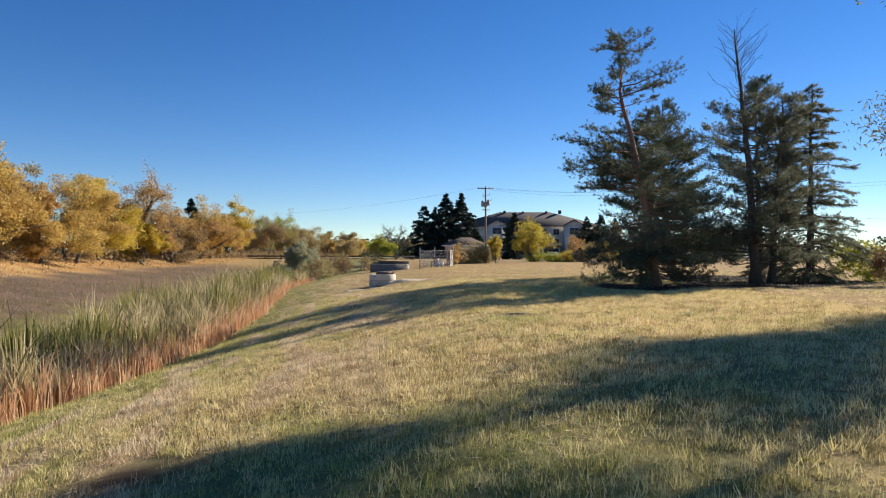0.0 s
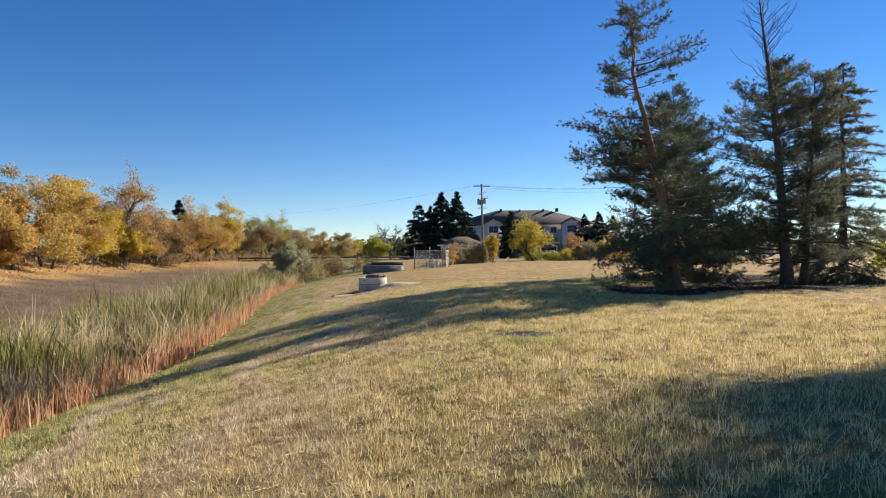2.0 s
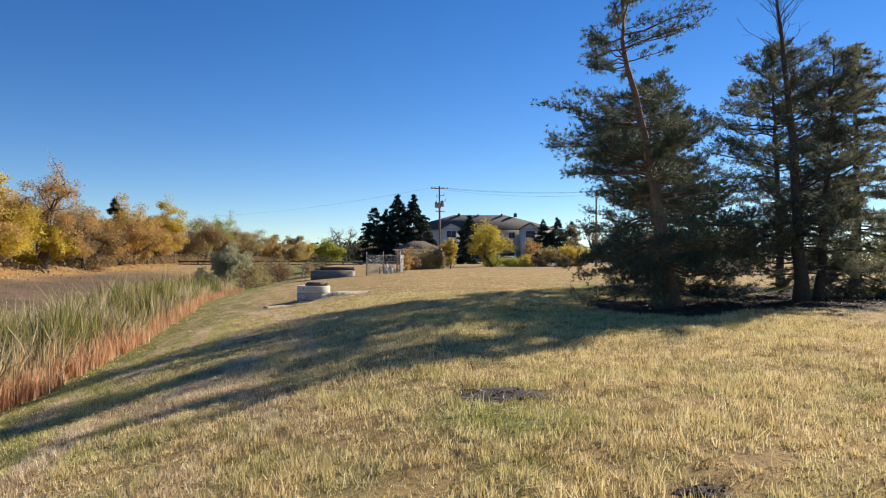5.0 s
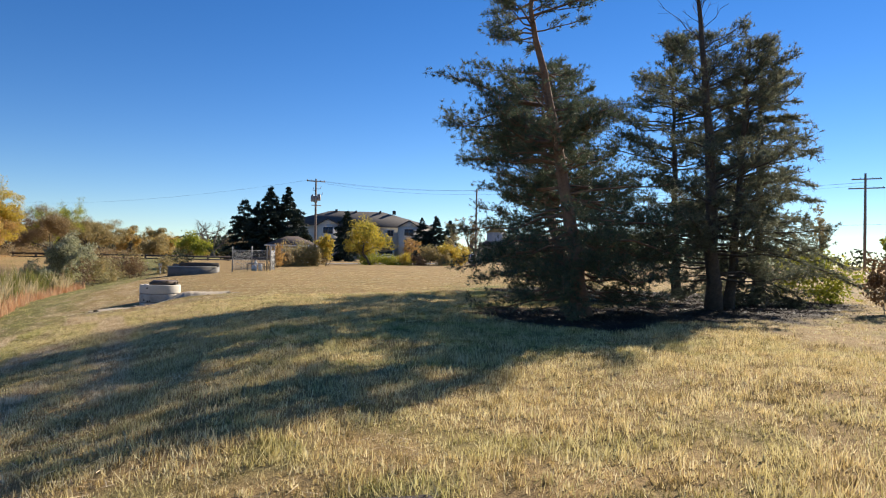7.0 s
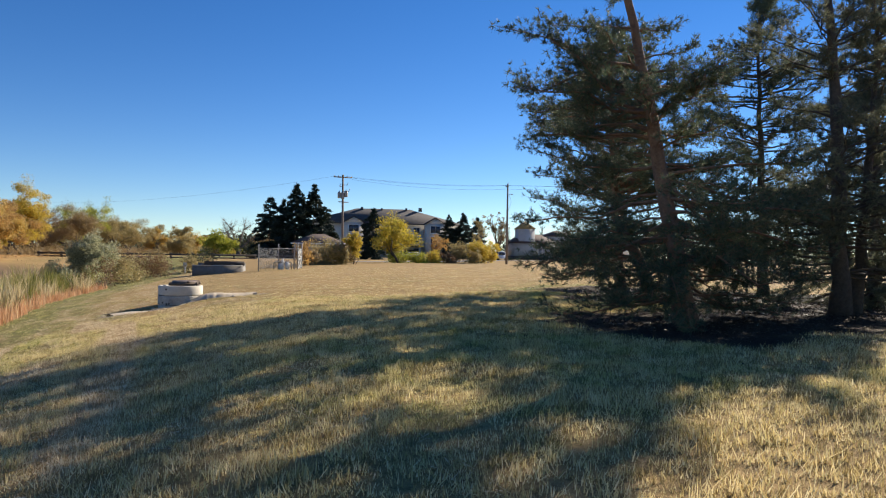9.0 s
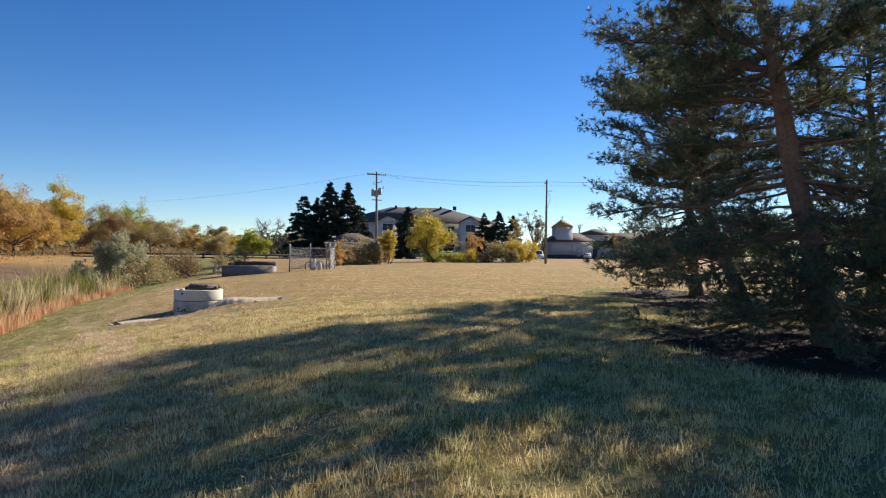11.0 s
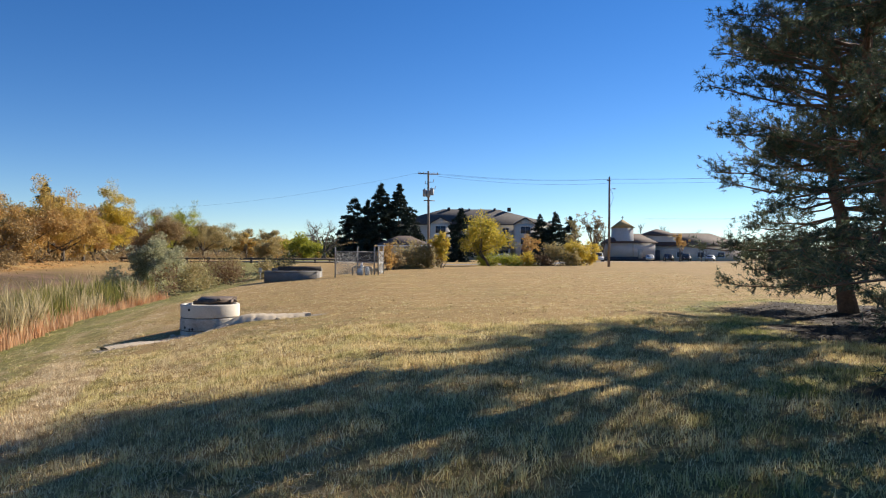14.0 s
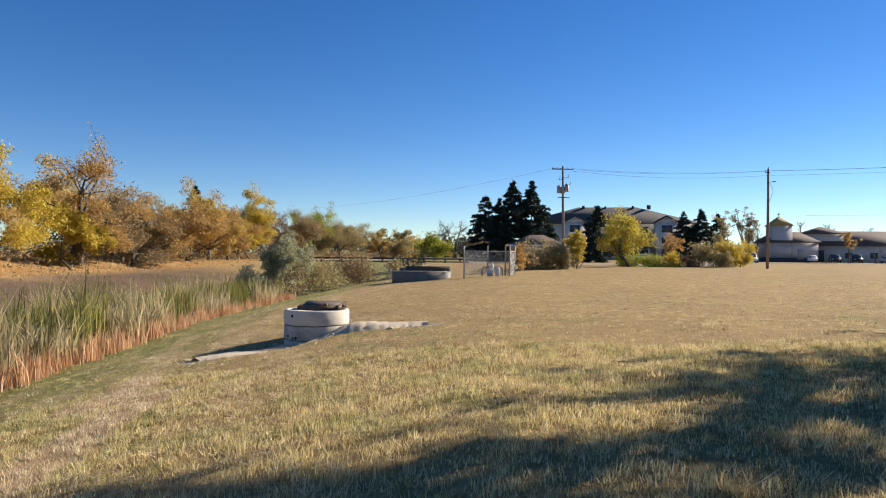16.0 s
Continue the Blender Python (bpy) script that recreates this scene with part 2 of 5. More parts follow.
M_STUCCO = plain("off_white_stucco", (0.44, 0.43, 0.42), (0.56, 0.55, 0.54), 0.5, 0.9, 0, 8, 0.2, 0.01)
M_ROOF = plain("brown_shingles", (0.085, 0.055, 0.043), (0.14, 0.098, 0.078), 0.8, 0.9, 0, 6, 0.4, 0.02)
M_ROOF_GREY = plain("grey_brown_shingles", (0.05, 0.043, 0.04), (0.095, 0.08, 0.073), 0.8, 0.9, 0, 6, 0.4, 0.02)
M_ROOF_GOLD = plain("ochre_shingles", (0.35, 0.23, 0.08), (0.45, 0.31, 0.12), 1.5, 0.8, 0, 6, 0.4, 0.02)
M_DARKTRIM = plain("dark_blue_base", (0.03, 0.035, 0.05), (0.06, 0.065, 0.08), 1, 0.7)
M_GLASS, _nt, _b = mat("window_glass")
_b.inputs["Base Color"].default_value, _b.inputs["Roughness"].default_value, _b.inputs["Metallic"].default_value = (0.05, 0.06, 0.075, 1), 0.08, 0.0
M_RUBBER = plain("tyre_rubber", (0.012, 0.012, 0.012), (0.025, 0.025, 0.025), 9, 0.85)
M_CAR_WHITE = plain("white_car_paint", (0.72, 0.72, 0.72), (0.8, 0.8, 0.8), 1, 0.25)
M_CAR_DARK = plain("dark_car_paint", (0.02, 0.022, 0.028), (0.035, 0.037, 0.045), 1, 0.25)
M_CAR_SILVER = plain("silver_car_paint", (0.35, 0.36, 0.38), (0.45, 0.46, 0.48), 1, 0.3, 0.4)
M_RED_LIGHT = plain("red_lamp_lens", (0.3, 0.01, 0.01), (0.4, 0.02, 0.02), 5, 0.3)
M_GRAVEL = plain("grey_gravel", (0.14, 0.135, 0.13), (0.24, 0.23, 0.215), 1.2, 0.95, 0, 20, 0.8, 0.02)
M_RUBBLE = plain("crumbled_concrete", (0.36, 0.29, 0.2), (0.58, 0.48, 0.35), 6, 0.95, 0, 40, 0.6, 0.01, 0.5)
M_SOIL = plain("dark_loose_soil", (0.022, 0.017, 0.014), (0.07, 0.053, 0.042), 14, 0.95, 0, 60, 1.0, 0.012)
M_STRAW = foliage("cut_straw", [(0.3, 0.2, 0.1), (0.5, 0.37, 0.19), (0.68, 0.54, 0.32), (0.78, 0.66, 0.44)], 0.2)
# leaf and bark tones, darkened further to carry the deep shade under the pines
M_LITTER_SHADED = foliage("shaded_leaf_litter", [(0.02, 0.015, 0.011), (0.04, 0.028, 0.02), (0.065, 0.045, 0.03), (0.14, 0.1, 0.065)], 0.05)


# ---- the lie of the land ----
def sstep(a, b, v):
    t = np.clip((v - a) / (b - a), 0, 1)
    return t * t * (3 - 2 * t)


def reed_line(y):
    return np.interp(y, [-30, 0, 9, 14, 20, 27, 49, 65, 75, 90], [-8, -7, -6.7, -6.6, -7.3, -8.5, -13.2, -14.5, -15, -15])


def land(x, y):
    """Height of the ground: a lawn that falls away to a reedy ditch, and a far bank beyond it."""
    x, y = np.asarray(x, float), np.asarray(y, float)
    xf = reed_line(y)
    xc = np.interp(y, [-30, 10, 27, 37, 50, 68, 90], [1.5, 1.2, 0.4, 0.2, -1.0, -3.0, -3.0])
    zf = np.interp(y, [30, 49, 68, 80], [-1.5, -1.35, -1.2, -0.9])
    u = np.clip((xc - x) / (xc - xf), 0, 1)
    right = 0.28 * (1 - np.exp(-np.clip(x - xc, 0, None) / 8.0))
    lawn = np.where(x > xc, right, zf * (0.65 * u + 0.35 * u * u))
    w = xf - x
    bed = zf - 0.22 * sstep(0, 1.2, w)
    bank = bed + (1.15 - bed) * (0.75 * np.clip((w - 4.5) / 17, 0, 1) + 0.25 * sstep(17, 24, w))
    z = np.where(w > 0, bank, lawn)
    far = sstep(76, 96, y)
    z = z * (1 - far) + far * np.where(x < -3, 0.62, 0.3)
    out = sstep(100, 190, y)
    z = z * (1 - out) + out * 0.75
    roll = 0.035 * np.sin(x * 0.9 + 1.3 * np.sin(y * 0.31)) * np.sin(y * 0.7 + 0.5) + 0.02 * np.sin(2.3 * x + y) * np.sin(1.9 * y - 0.7 * x)
    dip = 0.17 * np.exp(-((x + 4.9) / 0.8) ** 2 - ((y - 36.3) / 0.8) ** 2) - 0.1 * np.exp(-((x + 3.3) / 0.7) ** 2 - ((y - 36.9) / 0.5) ** 2)
    return z - dip + roll * np.exp(-((y - 25) / 60) ** 2)


def gz(x, y):
    return float(land(x, y))


def waves(x, y, k, seed):
    """Smooth random field between 0 and 1, with features about 1/k metres across."""
    r = np.random.default_rng(seed)
    v = 0
    for i in range(7):
        a, p, f = r.uniform(0, 6.28), r.uniform(0, 6.28), k * r.uniform(0.6, 1.9)
        v = v + np.sin((x * np.cos(a) + y * np.sin(a)) * f * 6.28 + p + 1.7 * np.sin((x * np.sin(a) - y * np.cos(a)) * f * 3.1 + 2 * p))
    return np.clip(0.5 + v / 7, 0, 1)


TRUNKS = [(7.4, 23.1), (10.1, 29.7), (14.3, 30.5), (11.2, 23.8), (12.0, 24.3), (14.5, 26.5), (11.2, 34.0)]
BARE = [(-1.75, 37.55), (-2.7, 37.3), (-3.6, 37.0), (-4.7, 36.55), (-5.4, 35.6), (-6.0, 34.6)]


def masks(x, y):
    """What covers the ground: green growth, field earth, litter under the pines with their shade painted in, bare grit,
    tawny bank grass.
    """
    xf = reed_line(y)
    w = xf - x
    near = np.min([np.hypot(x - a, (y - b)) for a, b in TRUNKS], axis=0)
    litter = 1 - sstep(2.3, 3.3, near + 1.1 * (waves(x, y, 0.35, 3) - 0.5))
    for sx, sy, sr in ((1.6, 12.25, 0.42), (2.25, 12.4, 0.16), (2.4, 9.4, 0.16), (-1.9, 3.75, 0.42), (2.9, 9.9, 0.14)):
        litter = np.maximum(litter, 0.95 * (1 - sstep(0.5, 1.1, np.hypot((x - sx) / 1.5, y - sy) / sr + 0.7 * (waves(x, y, 1.8, 5) - 0.5))))
    bare = 0 * x
    for (ax, ay), (bx, by) in zip(BARE[:-1], BARE[1:]):
        t = np.clip(((x - ax) * (bx - ax) + (y - ay) * (by - ay)) / ((bx - ax) ** 2 + (by - ay) ** 2), 0, 1)
        d = np.hypot(x - ax - t * (bx - ax), y - ay - t * (by - ay))
        bare = np.maximum(bare, 1 - sstep(0.18, 0.45, d + 0.3 * (waves(x, y, 0.9, 8) - 0.5)))
    field = sstep(5, 10, w + 3 * (waves(x, y, 0.15, 13) - 0.5)) * (1 - sstep(74, 86, y))
    band = sstep(15.5, 18, w + 3 * (waves(x, y, 0.12, 12) - 0.5)) * (1 - 0.3 * sstep(80, 95, y))
    green = 0.06 + 0.42 * sstep(0.4, 0.75, waves(x, y, 0.5, 21)) * sstep(0.25, 0.65, waves(x, y, 0.1, 22)) + 0.8 * sstep(-5.2, -1.2, w + 1.5 * (waves(x, y, 0.3, 4) - 0.5)) * (w < 9)
    green = green + 0.8 * np.exp(-(((x - 1.5) / 0.6) ** 2 + ((y - 11.5) / 1.0) ** 2)) + 0.3 * np.exp(-(((x - 3.2) / 4) ** 2 + ((y - 21) / 4.5) ** 2))
    green = green + 0.8 * np.exp(-(((x - 0.8) / 2.4) ** 2 + ((y - 2.5) / 2.6) ** 2)) + 0.7 * np.exp(-(((near - 3.4) / 0.5) ** 2)) * (y > 25) * (x < 12)
    green = np.clip(green * (1 - 0.6 * sstep(36, 48, y) * (w < -3)), 0, 1)
    straw = sstep(0.45, 0.75, waves(x + 0.25 * y, y * 0.22, 0.5, 31)) * sstep(-7.5, -5, w) * (1 - sstep(-2, -0.5, w))
    return dict(green=green, field=field, litter=litter, bare=bare, band=band, straw=straw)


def spaced(a, b, fine_a, fine_b, fine, grow=1.22):
    mid = list(np.arange(fine_a, fine_b + 1e-6, fine))
    lo, hi, step = [], [], fine
    v = fine_a
    while v > a:
        step = min(step * grow, 300)
        v -= step
        lo.append(v)
    v, step = fine_b, fine
    while v < b:
        step = min(step * grow, 300)
        v += step
        hi.append(v)
    return np.array(lo[::-1] + mid + hi)


def ground_material():
    m, nt, bs = mat("dry_lawn_and_field")

    def attr(name):
        a = nt.nodes.new("ShaderNodeAttribute")
        a.attribute_name = name
        return a.outputs["Fac"]

    fine, mid, big = noise_col(nt, 55, 5.0), noise_col(nt, 5.0, 5.0), noise_col(nt, 0.35, 4.0)
    gold = mixc(nt, 0.5, ramp(nt, fine, [(0.3, (0.12, 0.08, 0.035)), (0.5, (0.37, 0.255, 0.11)), (0.7, (0.55, 0.385, 0.18))]),
                ramp(nt, mid, [(0.3, (0.29, 0.19, 0.085)), (0.7, (0.47, 0.32, 0.155))]))
    gold = mixc(nt, 0.35, gold, ramp(nt, big, [(0.35, (0.3, 0.205, 0.085)), (0.65, (0.46, 0.295, 0.135))]))
    grn = mixc(nt, 0.5, ramp(nt, fine, [(0.3, (0.09, 0.1, 0.03)), (0.7, (0.32, 0.3, 0.11))]), ramp(nt, mid, [(0.3, (0.14, 0.15, 0.045)), (0.7, (0.3, 0.28, 0.11))]))
    col = mixc(nt, attr("green"), gold, grn)
    tuft = noise_col(nt, 16.0, 4.0, rough=0.7)
    col = mixc(nt, 0.75, col, ramp(nt, tuft, [(0.36, (0.5, 0.46, 0.4)), (0.5, (1, 1, 1))]), "MULTIPLY")
    sh = nt.nodes.new("ShaderNodeMath")
    sh.operation = "MULTIPLY"
    sh.inputs[1].default_value = 0.5
    nt.links.new(attr("straw"), sh.inputs[0])
    col = mixc(nt, sh.outputs[0], col, ramp(nt, fine, [(0.3, (0.34, 0.23, 0.11)), (0.7, (0.64, 0.48, 0.27))]))
    earth = mixc(nt, 0.5, ramp(nt, mid, [(0.35, (0.075, 0.05, 0.034)), (0.65, (0.21, 0.145, 0.1))]), ramp(nt, big, [(0.42, (0.1, 0.08, 0.045)), (0.58, (0.19, 0.125, 0.095))]))
    col = mixc(nt, attr("field"), col, earth)
    tawny = mixc(nt, 0.5, ramp(nt, mid, [(0.3, (0.28, 0.16, 0.06)), (0.7, (0.46, 0.3, 0.12))]), ramp(nt, big, [(0.4, (0.34, 0.17, 0.07)), (0.6, (0.45, 0.32, 0.14))]))
    col = mixc(nt, attr("band"), col, tawny)
    col = mixc(nt, attr("bare"), col, ramp(nt, fine, [(0.3, (0.2, 0.17, 0.13)), (0.7, (0.45, 0.4, 0.33))]))
    # mulch and soil colour; near-black so it also paints in the pines' shade
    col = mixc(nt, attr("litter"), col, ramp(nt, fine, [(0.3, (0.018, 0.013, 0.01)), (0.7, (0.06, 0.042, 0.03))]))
    nt.links.new(col, bs.inputs["Base Color"])
    bs.inputs["Roughness"].default_value = 0.95
    bs.inputs["Specular IOR Level"].default_value = 0.1
    bump(nt, bs, fine, 0.9, 0.03)
    return m


M_GROUND = ground_material()
gx, gy = spaced(-2500, 2500, -20, 18, 0.28), spaced(-1500, 3000, -4, 48, 0.28)
GX, GY = np.meshgrid(gx, gy)
nx, ny = len(gx), len(gy)
gi = np.arange(nx * ny).reshape(ny, nx)
GF = np.stack([gi[:-1, :-1], gi[:-1, 1:], gi[1:, 1:], gi[1:, :-1]], -1).reshape(-1, 4)
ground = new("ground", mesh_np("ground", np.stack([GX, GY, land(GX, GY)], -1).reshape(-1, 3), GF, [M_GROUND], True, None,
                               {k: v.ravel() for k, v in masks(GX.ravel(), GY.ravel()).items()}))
tagged(ground, "dry mown lawn sloping down to a reedy ditch and brown field", "ground", kind="structure")


# ---- grass ----
def grass_material():
    m, nt, bs = mat("grass_blades")
    a, b = nt.nodes.new("ShaderNodeAttribute"), nt.nodes.new("ShaderNodeAttribute")
    a.attribute_name, b.attribute_name = "green", "straw"
    t = nt.nodes.new("ShaderNodeAttribute")
    t.attribute_name = "tone"
    r = t.outputs["Fac"]
    gold = ramp(nt, r, [(0, (0.2, 0.14, 0.06)), (0.25, (0.56, 0.415, 0.18)), (0.55, (0.82, 0.65, 0.33)), (0.85, (0.9, 0.78, 0.49)), (1, (0.5, 0.42, 0.18))])
    grn = ramp(nt, r, [(0, (0.18, 0.2, 0.045)), (0.45, (0.42, 0.41, 0.12)), (0.75, (0.58, 0.53, 0.21)), (1, (0.74, 0.62, 0.31))])
    straw = ramp(nt, r, [(0, (0.3, 0.2, 0.11)), (0.6, (0.66, 0.52, 0.32)), (1, (0.84, 0.72, 0.5))])
    col = mixc(nt, b.outputs["Fac"], mixc(nt, a.outputs["Fac"], gold, grn), straw)
    nt.links.new(col, bs.inputs["Base Color"])
    bs.inputs["Roughness"].default_value = 0.65
    bs.inputs["Specular IOR Level"].default_value = 0.25
    tr, mx = nt.nodes.new("ShaderNodeBsdfTranslucent"), nt.nodes.new("ShaderNodeMixShader")
    nt.links.new(col, tr.inputs[0])
    mx.inputs[0].default_value = 0.36
    nt.links.new(bs.outputs[0], mx.inputs[1])
    nt.links.new(tr.outputs[0], mx.inputs[2])
    nt.links.new(mx.outputs[0], nt.nodes["Material Output"].inputs[0])
    return m


M_GRASS = grass_material()


def grass(name, label, n, x0, x1, y0, y1, hgt, wid, seed):
    r = np.random.default_rng(seed)
    m = 9
    c = n // m
    x, y = r.uniform(x0, x1, c), r.uniform(y0, y1, c)
    tone = np.clip(np.repeat(0.19 + 0.68 * waves(x, y, 1.1, 43) + r.normal(0, 0.3, c), m) + r.normal(0, 0.15, c * m), 0, 1)
    big = np.repeat(np.clip(r.gamma(5.0, 0.2, c), 0.4, 1.6), m)
    x, y = np.repeat(x, m) + r.normal(0, 0.04, c * m), np.repeat(y, m) + r.normal(0, 0.04, c * m)
    mk = masks(x, y)
    keep = (r.random(len(x)) > 1.2 * mk["bare"]) & (r.random(len(x)) > 1.15 * mk["litter"]) & (reed_line(y) - x < 0.4) & (r.random(len(x)) < np.interp(y, [34, 78], [1, 0.12]))
    x, y, tone, big, mk = x[keep], y[keep], tone[keep], big[keep], {k: v[keep] for k, v in mk.items()}
    k = len(x)
    z = land(x, y) - 0.006
    tall = hgt * big * r.uniform(0.5, 1.2, k) * np.interp(y, [25, 45], [1, 0.6]) * (0.65 + 0.7 * waves(x, y, 0.5, 41)) 
    a, lean = r.uniform(0, 6.28, k), r.normal(0, 0.55, k)
    side = np.stack([np.cos(a), np.sin(a), 0 * a], -1) * (wid * r.uniform(0.6, 1.3, k))[:, None]
    b = r.uniform(0, 6.28, k)
    foot = np.stack([x, y, z], -1)
    tip = foot + np.stack([np.cos(b) * lean * tall, np.sin(b) * lean * tall, tall], -1)
    V = np.stack([foot - side, foot + side, tip], 1).reshape(-1, 3)
    me = mesh_np(name, V, np.arange(3 * k).reshape(-1, 3), [M_GRASS], False, None, {"tone": np.repeat(tone, 3), **{q: np.repeat(mk[q], 3) for q in ("green", "straw")}})
    return tagged(new(name, me), label, "grass", kind="stuff")


grass("lawn_grass", "short dry golden and green lawn grass blades", 800000, -6.5, 9.0, -0.5, 33, 0.064, 0.0046, 51)
grass("lawn_grass", "short dry golden lawn grass farther along the field", 520000, -14, 20, 8, 78, 0.045, 0.0065, 52)


# ---- trees ----
def needles(P, D, n, length, width, spread, r):
    """Tufts of thin needles at P round the twig directions D."""
    P, D = np.repeat(P, n, 0), np.repeat(D, n, 0)
    k = len(P)
    d = D * r.uniform(0.4, 1.2, (k, 1)) + spread * r.normal(0, 1, (k, 3)) * 0.6
    d /= np.linalg.norm(d, axis=1)[:, None] + 1e-9
    side = np.cross(d, r.normal(0, 1, (k, 3)))
    side *= (width / 2) / (np.linalg.norm(side, axis=1)[:, None] + 1e-9)
    foot = P - D * r.uniform(0, 0.6, (k, 1)) * length
    V = np.stack([foot - side, foot + side, foot + d * length * r.uniform(0.7, 1.25, (k, 1))], 1).reshape(-1, 3)
    return V, np.arange(3 * k).reshape(-1, 3)


def along(poly, z):
    """The point of a trunk's polyline at height z."""
    P = np.asarray(poly)
    return np.array([np.interp(z, P[:, 2], P[:, i]) for i in range(3)])


def conifer(name, label, poly, r0, reach, mat_bark, mat_needle, seed, step=0.25, per=3.7, rise=0.2, droop=0.1, tuft=(15, 0.105, 0.0135),
            twig=0.14, fill=0.3, spruce=False, group="", sparse=None, dead=None, phase=1.0):
    """A pine or spruce: trunk along poly (world points), reach: (height, branch length) pairs; dead: height over which it is bare."""
    r = np.random.default_rng(seed)
    P = np.array(poly, float)
    base = P[0].copy()
    root = thing(name, *base, label, "tree", group)
    P = P - base
    top = P[-1, 2]
    hz = np.linspace(0, top, 14)
    pts = np.array([along(P, z) for z in hz]) + np.stack([r.normal(0, 0.03, 14), r.normal(0, 0.03, 14), 0 * hz], -1) * (hz > 0.3)[:, None]
    pts[0, 2] = -0.15
    rad = 0.72 * r0 * (1 - hz / top) ** 1.05 + 0.018
    rad[0] *= 1.35
    part("trunk", tube(pts, rad, 10), mat_bark, root, smooth=True)
    b0, b1, br, tp, td = [], [], [], [], []
    H, R = [h for h, _ in reach], [v for _, v in reach]
    z = H[0]
    while z < top - 0.1:
        lim = np.interp(z, H, R)
        cnt = r.poisson(per * (np.interp(z, *sparse) if sparse else 1.0))
        for _ in range(cnt):
            zz = z + r.uniform(-0.5, 0.5) * step
            bare = dead is not None and zz > dead
            L = lim * (r.uniform(0.6, 1.12) if spruce else r.uniform(0.4, 1.15))
            if L < 0.12:
                continue
            a = r.uniform(0, 6.283)
            if not spruce and not bare and math.sin(2 * a + 1.3 * zz + phase) + math.sin(a - 2.1 * zz + 2 * phase) < -0.6:
                continue
            n = 5
            s = np.linspace(0, 1, n)
            up = 1.0 if bare else rise * (0.4 + zz / top) - (0.25 if zz < 0.3 * top else 0)
            wob = r.normal(0, 0.12)
            line = along(P, zz) + np.stack([np.cos(a + wob * s) * s * L, np.sin(a + wob * s) * s * L, (up * s - droop * s**2 + (0.12 * s**3 if not spruce else 0.05 * s**3)) * L], -1)
            line[1:] += r.normal(0, 0.035 * L, (n - 1, 3)) * (0.5 if spruce else 1.0)
            rr = np.interp(s, [0, 1], [0.01 + 0.012 * L, 0.004] if not bare else [0.008 + 0.005 * L, 0.003])
            b0 += list(line[:-1])
            b1 += list(line[1:])
            br += list(rr[:-1])
            m = max(2, int(L * (1 - fill) / twig * 2 * (1.0 if not bare else 0.5)))
            for q in range(m):
                f = r.uniform(fill, 1.0)
                p = np.array([np.interp(f, s, line[:, i]) for i in range(3)])
                d = line[min(n - 1, int(f * (n - 1)) + 1)] - line[int(f * (n - 1)) if f < 1 else n - 2]
                d /= np.linalg.norm(d) + 1e-9
                sg = r.choice((-1, 1))
                flat = np.array([-d[1], d[0], 0]) * sg
                t = d * 0.7 + flat * r.uniform(0.3, 0.9) + np.array([0, 0, r.normal(0.02 if spruce else 0.38, 0.15 if spruce else 0.35)])
                t /= np.linalg.norm(t)
                tl = min(0.62, 0.16 + 0.22 * L) * r.uniform(0.6, 1.2) * (1.15 - 0.5 * f)
                b0.append(p)
                b1.append(p + t * tl)
                br.append(0.004)
                if not bare:
                    for e in np.arange(0.25, 1.05, 0.25):
                        tp.append(p + t * tl * e)
                        td.append(t)
            if not bare:
                tp.append(line[-1])
                td.append((line[-1] - line[-2]) / (np.linalg.norm(line[-1] - line[-2]) + 1e-9))
        z += step
    part("branchwork", bars(b0, b1, np.array(br), np.array(br) * 0.7, 4), mat_bark, root)
    tp = np.array(tp) + (0 if spruce else r.normal(0, 0.055, (len(tp), 3)))
    part("crown", needles(tp, np.array(td), tuft[0], tuft[1], tuft[2], 1.0 if spruce else 1.9, r), mat_needle, root)
    return root


def leaves(P, size, r, slim=0.6):
    """Small pointed leaves at P."""
    k = len(P)
    d = r.normal(0, 1, (k, 3))
    d /= np.linalg.norm(d, axis=1)[:, None]
    s = np.cross(d, r.normal(0, 1, (k, 3)))
    s /= np.linalg.norm(s, axis=1)[:, None] + 1e-9
    L = (size * r.uniform(0.6, 1.3, k))[:, None]
    V = np.stack([P - d * L + s * L * slim, P + d * L * 1.3, P - d * L - s * L * slim], 1).reshape(-1, 3)
    return V, np.arange(3 * k).reshape(-1, 3)


